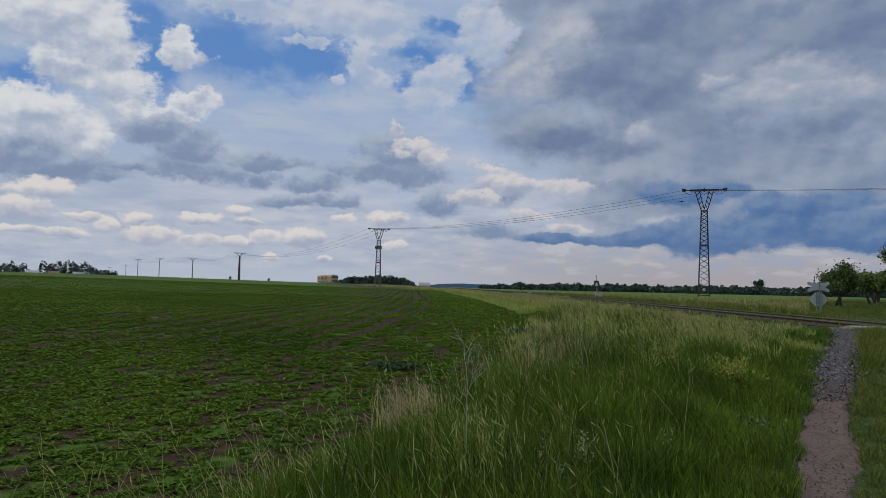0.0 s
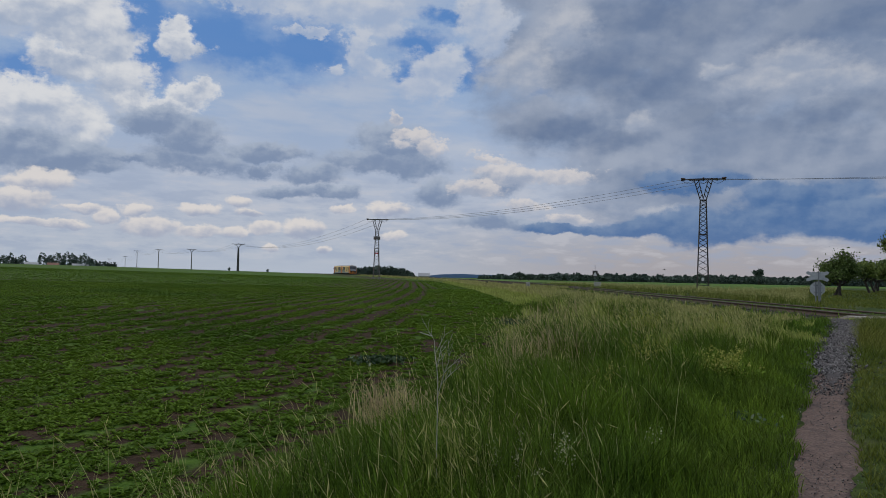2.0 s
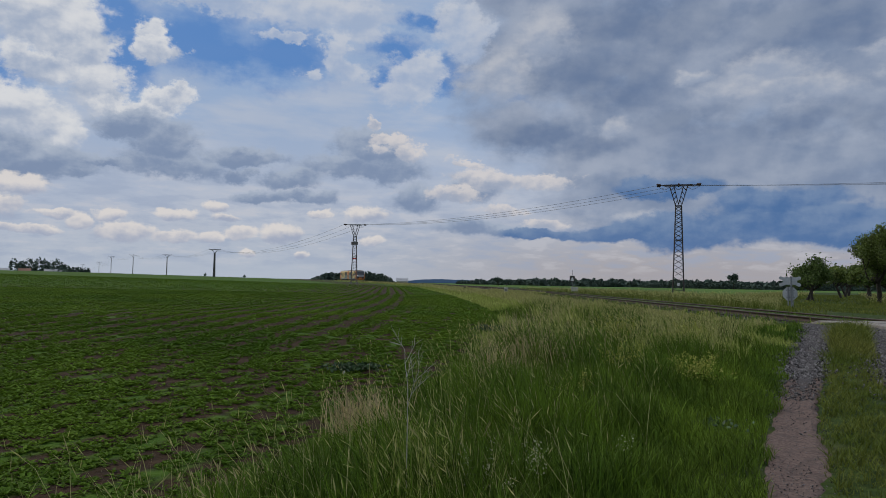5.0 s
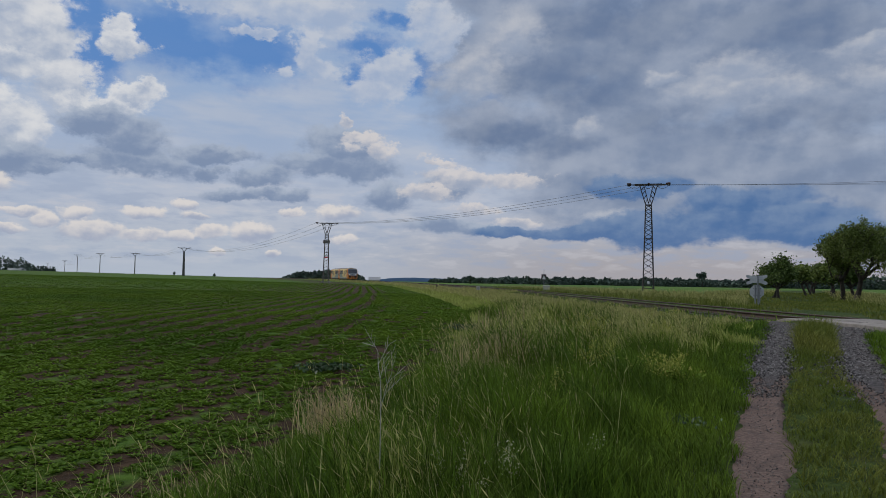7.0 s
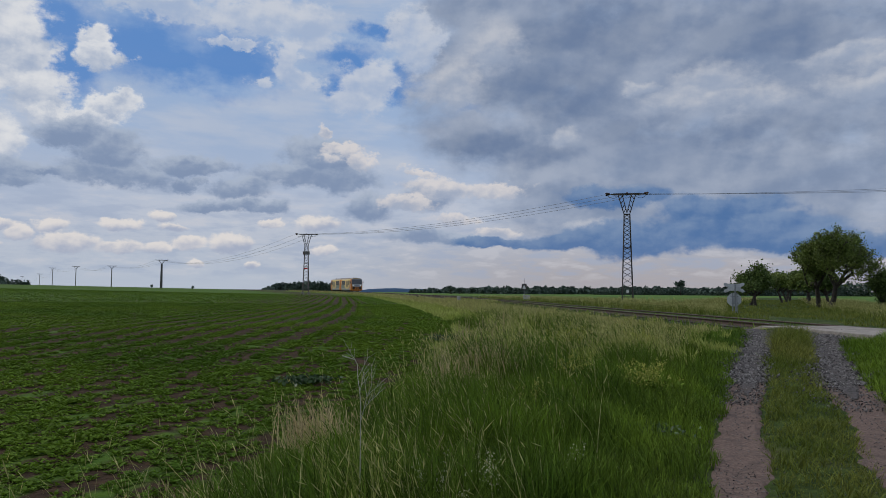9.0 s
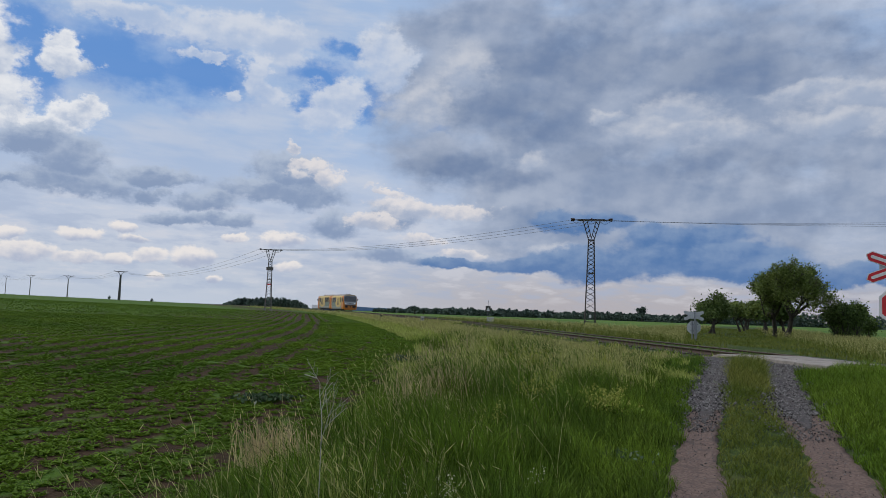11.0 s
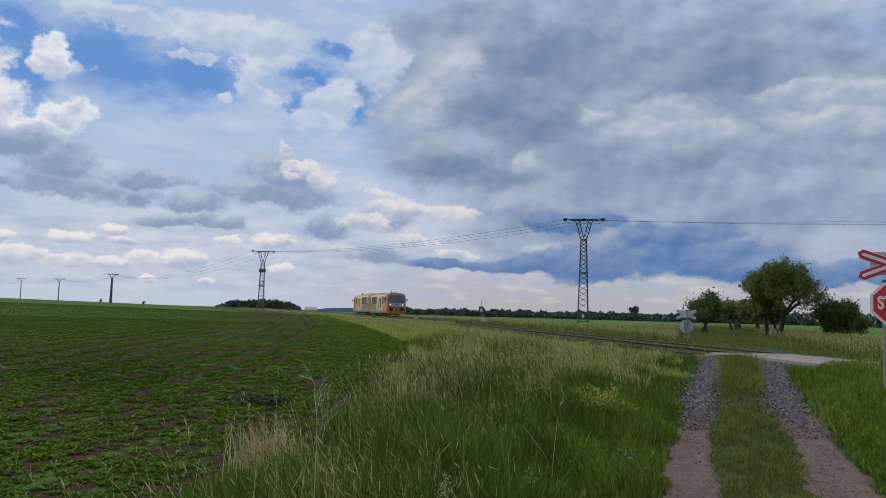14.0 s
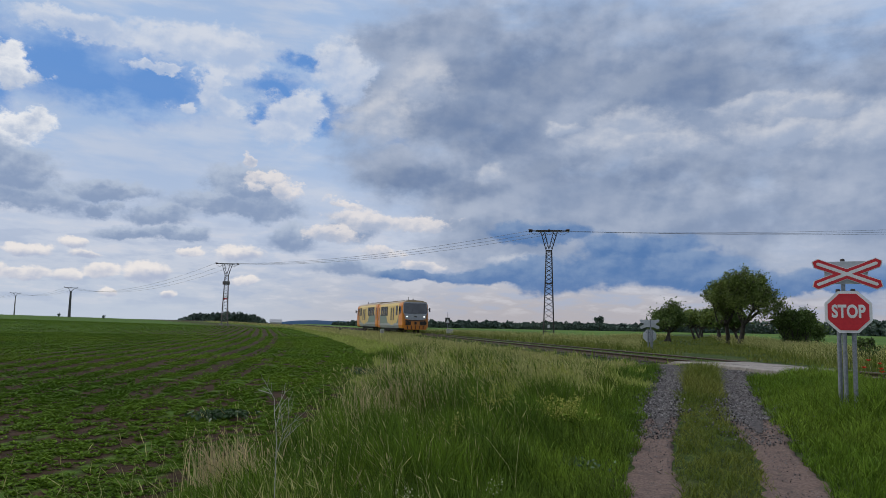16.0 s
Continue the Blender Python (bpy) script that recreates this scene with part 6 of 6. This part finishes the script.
def leafy_weed(name, x, y, wide, high, leaves, leaf, mat, seed, label, flowers=None, n_flowers=0, size=0.012):
    """A low clump of leaves, with small flowers on upright sprays."""
    rng = np.random.default_rng(seed)
    s = thing(name, pose(x, y, z_at(x, y)), label, "weed")
    pts = rng.normal(0, 1, (leaves, 3)) * np.array([wide / 3, wide / 3, 0]) + np.c_[np.zeros((leaves, 2)), rng.uniform(0.02, high * (0.6 if flowers else 1), leaves)]
    ob = new("foliage", leaf_mesh("foliage", pts, leaf, mat, rng, 1.8))
    ob.parent = s
    if flowers:
        k = max(6, n_flowers // 30)
        stem = np.c_[rng.normal(0, wide / 3.2, (k, 2)), rng.uniform(0.6, 1.0, k) * high]
        pick = rng.integers(0, k, n_flowers)
        u = rng.uniform(0.55, 1.05, n_flowers)
        q = stem[pick] * np.c_[u, u, u] + rng.normal(0, 0.03, (n_flowers, 3)) * (1.2 - u)[:, None] * 2
        ob = new("blossom", leaf_mesh("blossom", q, size, flowers, rng, 1.1))
        ob.parent = s
        tagged(ob, kind="stuff")
    return s


leafy_weed("dark_weed", -0.95, 10.4, 0.5, 0.08, 650, 0.036, WEED_DARK, 1, "spreading dark-leaved weed in the crop")
leafy_weed("dark_weed", 1.45, 15.2, 0.45, 0.1, 350, 0.04, WEED_DARK, 2, "dark-leaved weed at the field edge")
leafy_weed("dark_weed", 2.75, 7.3, 0.45, 0.12, 420, 0.03, WEED_DARK, 3, "low dark leafy weed in the verge")
leafy_weed("bedstraw", 3.25, 8.95, 0.55, 0.5, 500, 0.03, BLADE, 4, "yellow-green flowering bedstraw clump in the verge", FLOWER_YELLOW, 1300, 0.02)
leafy_weed("bedstraw", 2.55, 9.6, 0.7, 0.55, 500, 0.03, BLADE, 5, "pale flowering bedstraw in tall grass", FLOWER_YELLOW, 700, 0.02)
leafy_weed("bedstraw", 3.3, 12.8, 0.8, 0.6, 500, 0.03, BLADE, 6, "yellow-green weed among tall grass", FLOWER_YELLOW, 900, 0.022)
leafy_weed("bedstraw", 4.6, 12.6, 0.6, 0.5, 400, 0.03, BLADE, 7, "yellow-green weed clump near the road", FLOWER_YELLOW, 700, 0.022)
leafy_weed("bedstraw", 1.6, 7.9, 0.5, 0.5, 300, 0.03, BLADE, 8, "sparse pale flowering weed", FLOWER_YELLOW, 260, 0.018)
leafy_weed("bedstraw", 7.0, 19.5, 1.0, 0.6, 400, 0.04, BLADE, 9, "yellow-green weed near the rails", FLOWER_YELLOW, 900, 0.03)
leafy_weed("cream_flower", 0.4, 4.85, 0.3, 0.5, 150, 0.025, BLADE, 10, "cream flower sprays low in the grass", FLOWER_WHITE, 420, 0.014)
leafy_weed("cream_flower", 0.75, 5.0, 0.2, 0.5, 80, 0.025, BLADE, 11, "small cream flower spray in the grass", FLOWER_WHITE, 160, 0.014)
leafy_weed("cream_flower", 1.55, 5.75, 0.14, 0.34, 60, 0.025, BLADE, 12, "single cream flower spray in green grass", FLOWER_WHITE, 90, 0.012)


def poppies():
    rng = random.Random(8)
    for k in range(26):
        x, y = rng.uniform(8.4, 12.0), rng.uniform(9.0, 12.5)
        if math.hypot(x - 8, y - 9.3) < 0.6 or x < 8.3 + (y - 9) * 0.55:
            continue
        s = thing("poppy", pose(x, y, z_at(x, y), 0, 0, rng.uniform(0, 360)), "red poppy in bloom in the roadside grass", "flower", "poppies")
        h = rng.uniform(0.42, 0.62)
        bm = bmesh.new()
        rod(bm, (0, 0, -0.05), (0.02, 0, h), 0.003, n=5)
        part("stem", bm, BLADE, s)
        for j in range(4):
            bm = bmesh.new()
            a = j * math.pi / 2
            c, e = (math.cos(a), math.sin(a)), (-math.sin(a), math.cos(a))
            pts = [(0, 0, 0), (c[0] * 0.03 + e[0] * 0.03, c[1] * 0.03 + e[1] * 0.03, 0.02), (c[0] * 0.045, c[1] * 0.045, 0.04), (c[0] * 0.03 - e[0] * 0.03, c[1] * 0.03 - e[1] * 0.03, 0.02)]
            vs = [bm.verts.new((p[0] + 0.02, p[1], p[2] + h)) for p in pts]
            bm.faces.new(vs)
            part("petal", bm, POPPY, s)


poppies()


# ---- a bird that crosses the sky by the pylon ----
FEATHER = material("dark_feather", (0.03, 0.03, 0.032), (0.05, 0.05, 0.052), 20, 0.8, bump=0)


def bird():
    b = thing("bird", pose(0, 0, 0), "dark small bird in low flight", "bird")
    bm = bmesh.new()
    rod(bm, (0, -0.12, 0), (0, 0.02, 0.01), 0.02, 0.05, n=8)
    rod(bm, (0, 0.02, 0.01), (0, 0.13, 0.02), 0.05, 0.03, n=8)
    rod(bm, (0, 0.13, 0.02), (0, 0.19, 0.03), 0.032, 0.006, n=8)
    part("body", bm, FEATHER, b, smooth=True)
    bm = bmesh.new()
    slab(bm, [(-0.02, 0.0), (0.02, 0.0), (0.05, 0.12), (-0.05, 0.12)], 0.008, pose(0, -0.12, 0, 90))
    part("tail", bm, FEATHER, b)
    wings = []
    for sgn in (-1, 1):
        bm = bmesh.new()
        slab(bm, [(0, -0.06), (sgn * 0.12, -0.085), (sgn * 0.27, 0.02), (sgn * 0.14, 0.045), (0, 0.05)], 0.01, pose(0, 0, 0.025, 90))
        wings.append(part("wing", bm, FEATHER, b))
    return b, wings


BIRD, WINGS = bird()
BIRD_WAY = [(0.0, 14.15, 44.47, 7.10), (0.3, 15.40, 48.54, 6.86), (0.6, 16.48, 52.57, 6.29), (0.9, 17.51, 56.49, 5.68), (1.2, 18.51, 60.41, 5.01), (1.5, 19.65, 64.32, 4.17), (1.8, 20.70, 68.35, 3.32), (2.3, 21.60, 74.35, 1.90), (2.9, 22.40, 78.85, 0.95), (16.0, 22.40, 78.85, 0.95)]


# ---- what moves ----
def motions():
    """The train runs in along the curve and slows a little on its way to the crossing."""
    s_last = float(RAIL_S[np.argmin(np.hypot(RAIL[:, 0] - 13.0, RAIL[:, 1] - 81.4))])
    for car, gap, turned in ((FRONT_CAR, 7.1, 180), (REAR_CAR, 21.3, 0)):
        rows = []
        for k in range(33):
            t = k / 2
            s = s_last + 15.68 * (16 - t) + 0.0368 * (16 - t) ** 2 + gap
            a, _, _ = on_track(s - 4.4)
            b, _, _ = on_track(s + 4.4)
            d, mid = b - a, (a + b) / 2
            yaw = math.degrees(math.atan2(-d[0], d[1]))
            rows.append((t, pose(*mid, 0, 0, yaw + turned)))
        walk(car, rows)
    # the bird flies off past the pylon and settles in the meadow
    way = [Vector(p[1:]) for p in BIRD_WAY]
    rows = []
    for k, (t, *p) in enumerate(BIRD_WAY):
        d = way[min(k + 1, len(way) - 1)] - way[max(k - 1, 0)]
        rows.append((t, pose(*p, 0, 0, math.degrees(math.atan2(-d.x, d.y)))))
    walk(BIRD, rows)
    for wing, sgn in zip(WINGS, (-1, 1)):
        beats = [(0.1 * k, pose(0, 0, 0, 0, -sgn * (28 if k % 2 else -14), 0)) for k in range(29)]
        walk(wing, beats + [(2.9, pose(0, 0, 0, 0, sgn * 30, 0)), (16.0, pose(0, 0, 0, 0, sgn * 30, 0))])


motions()
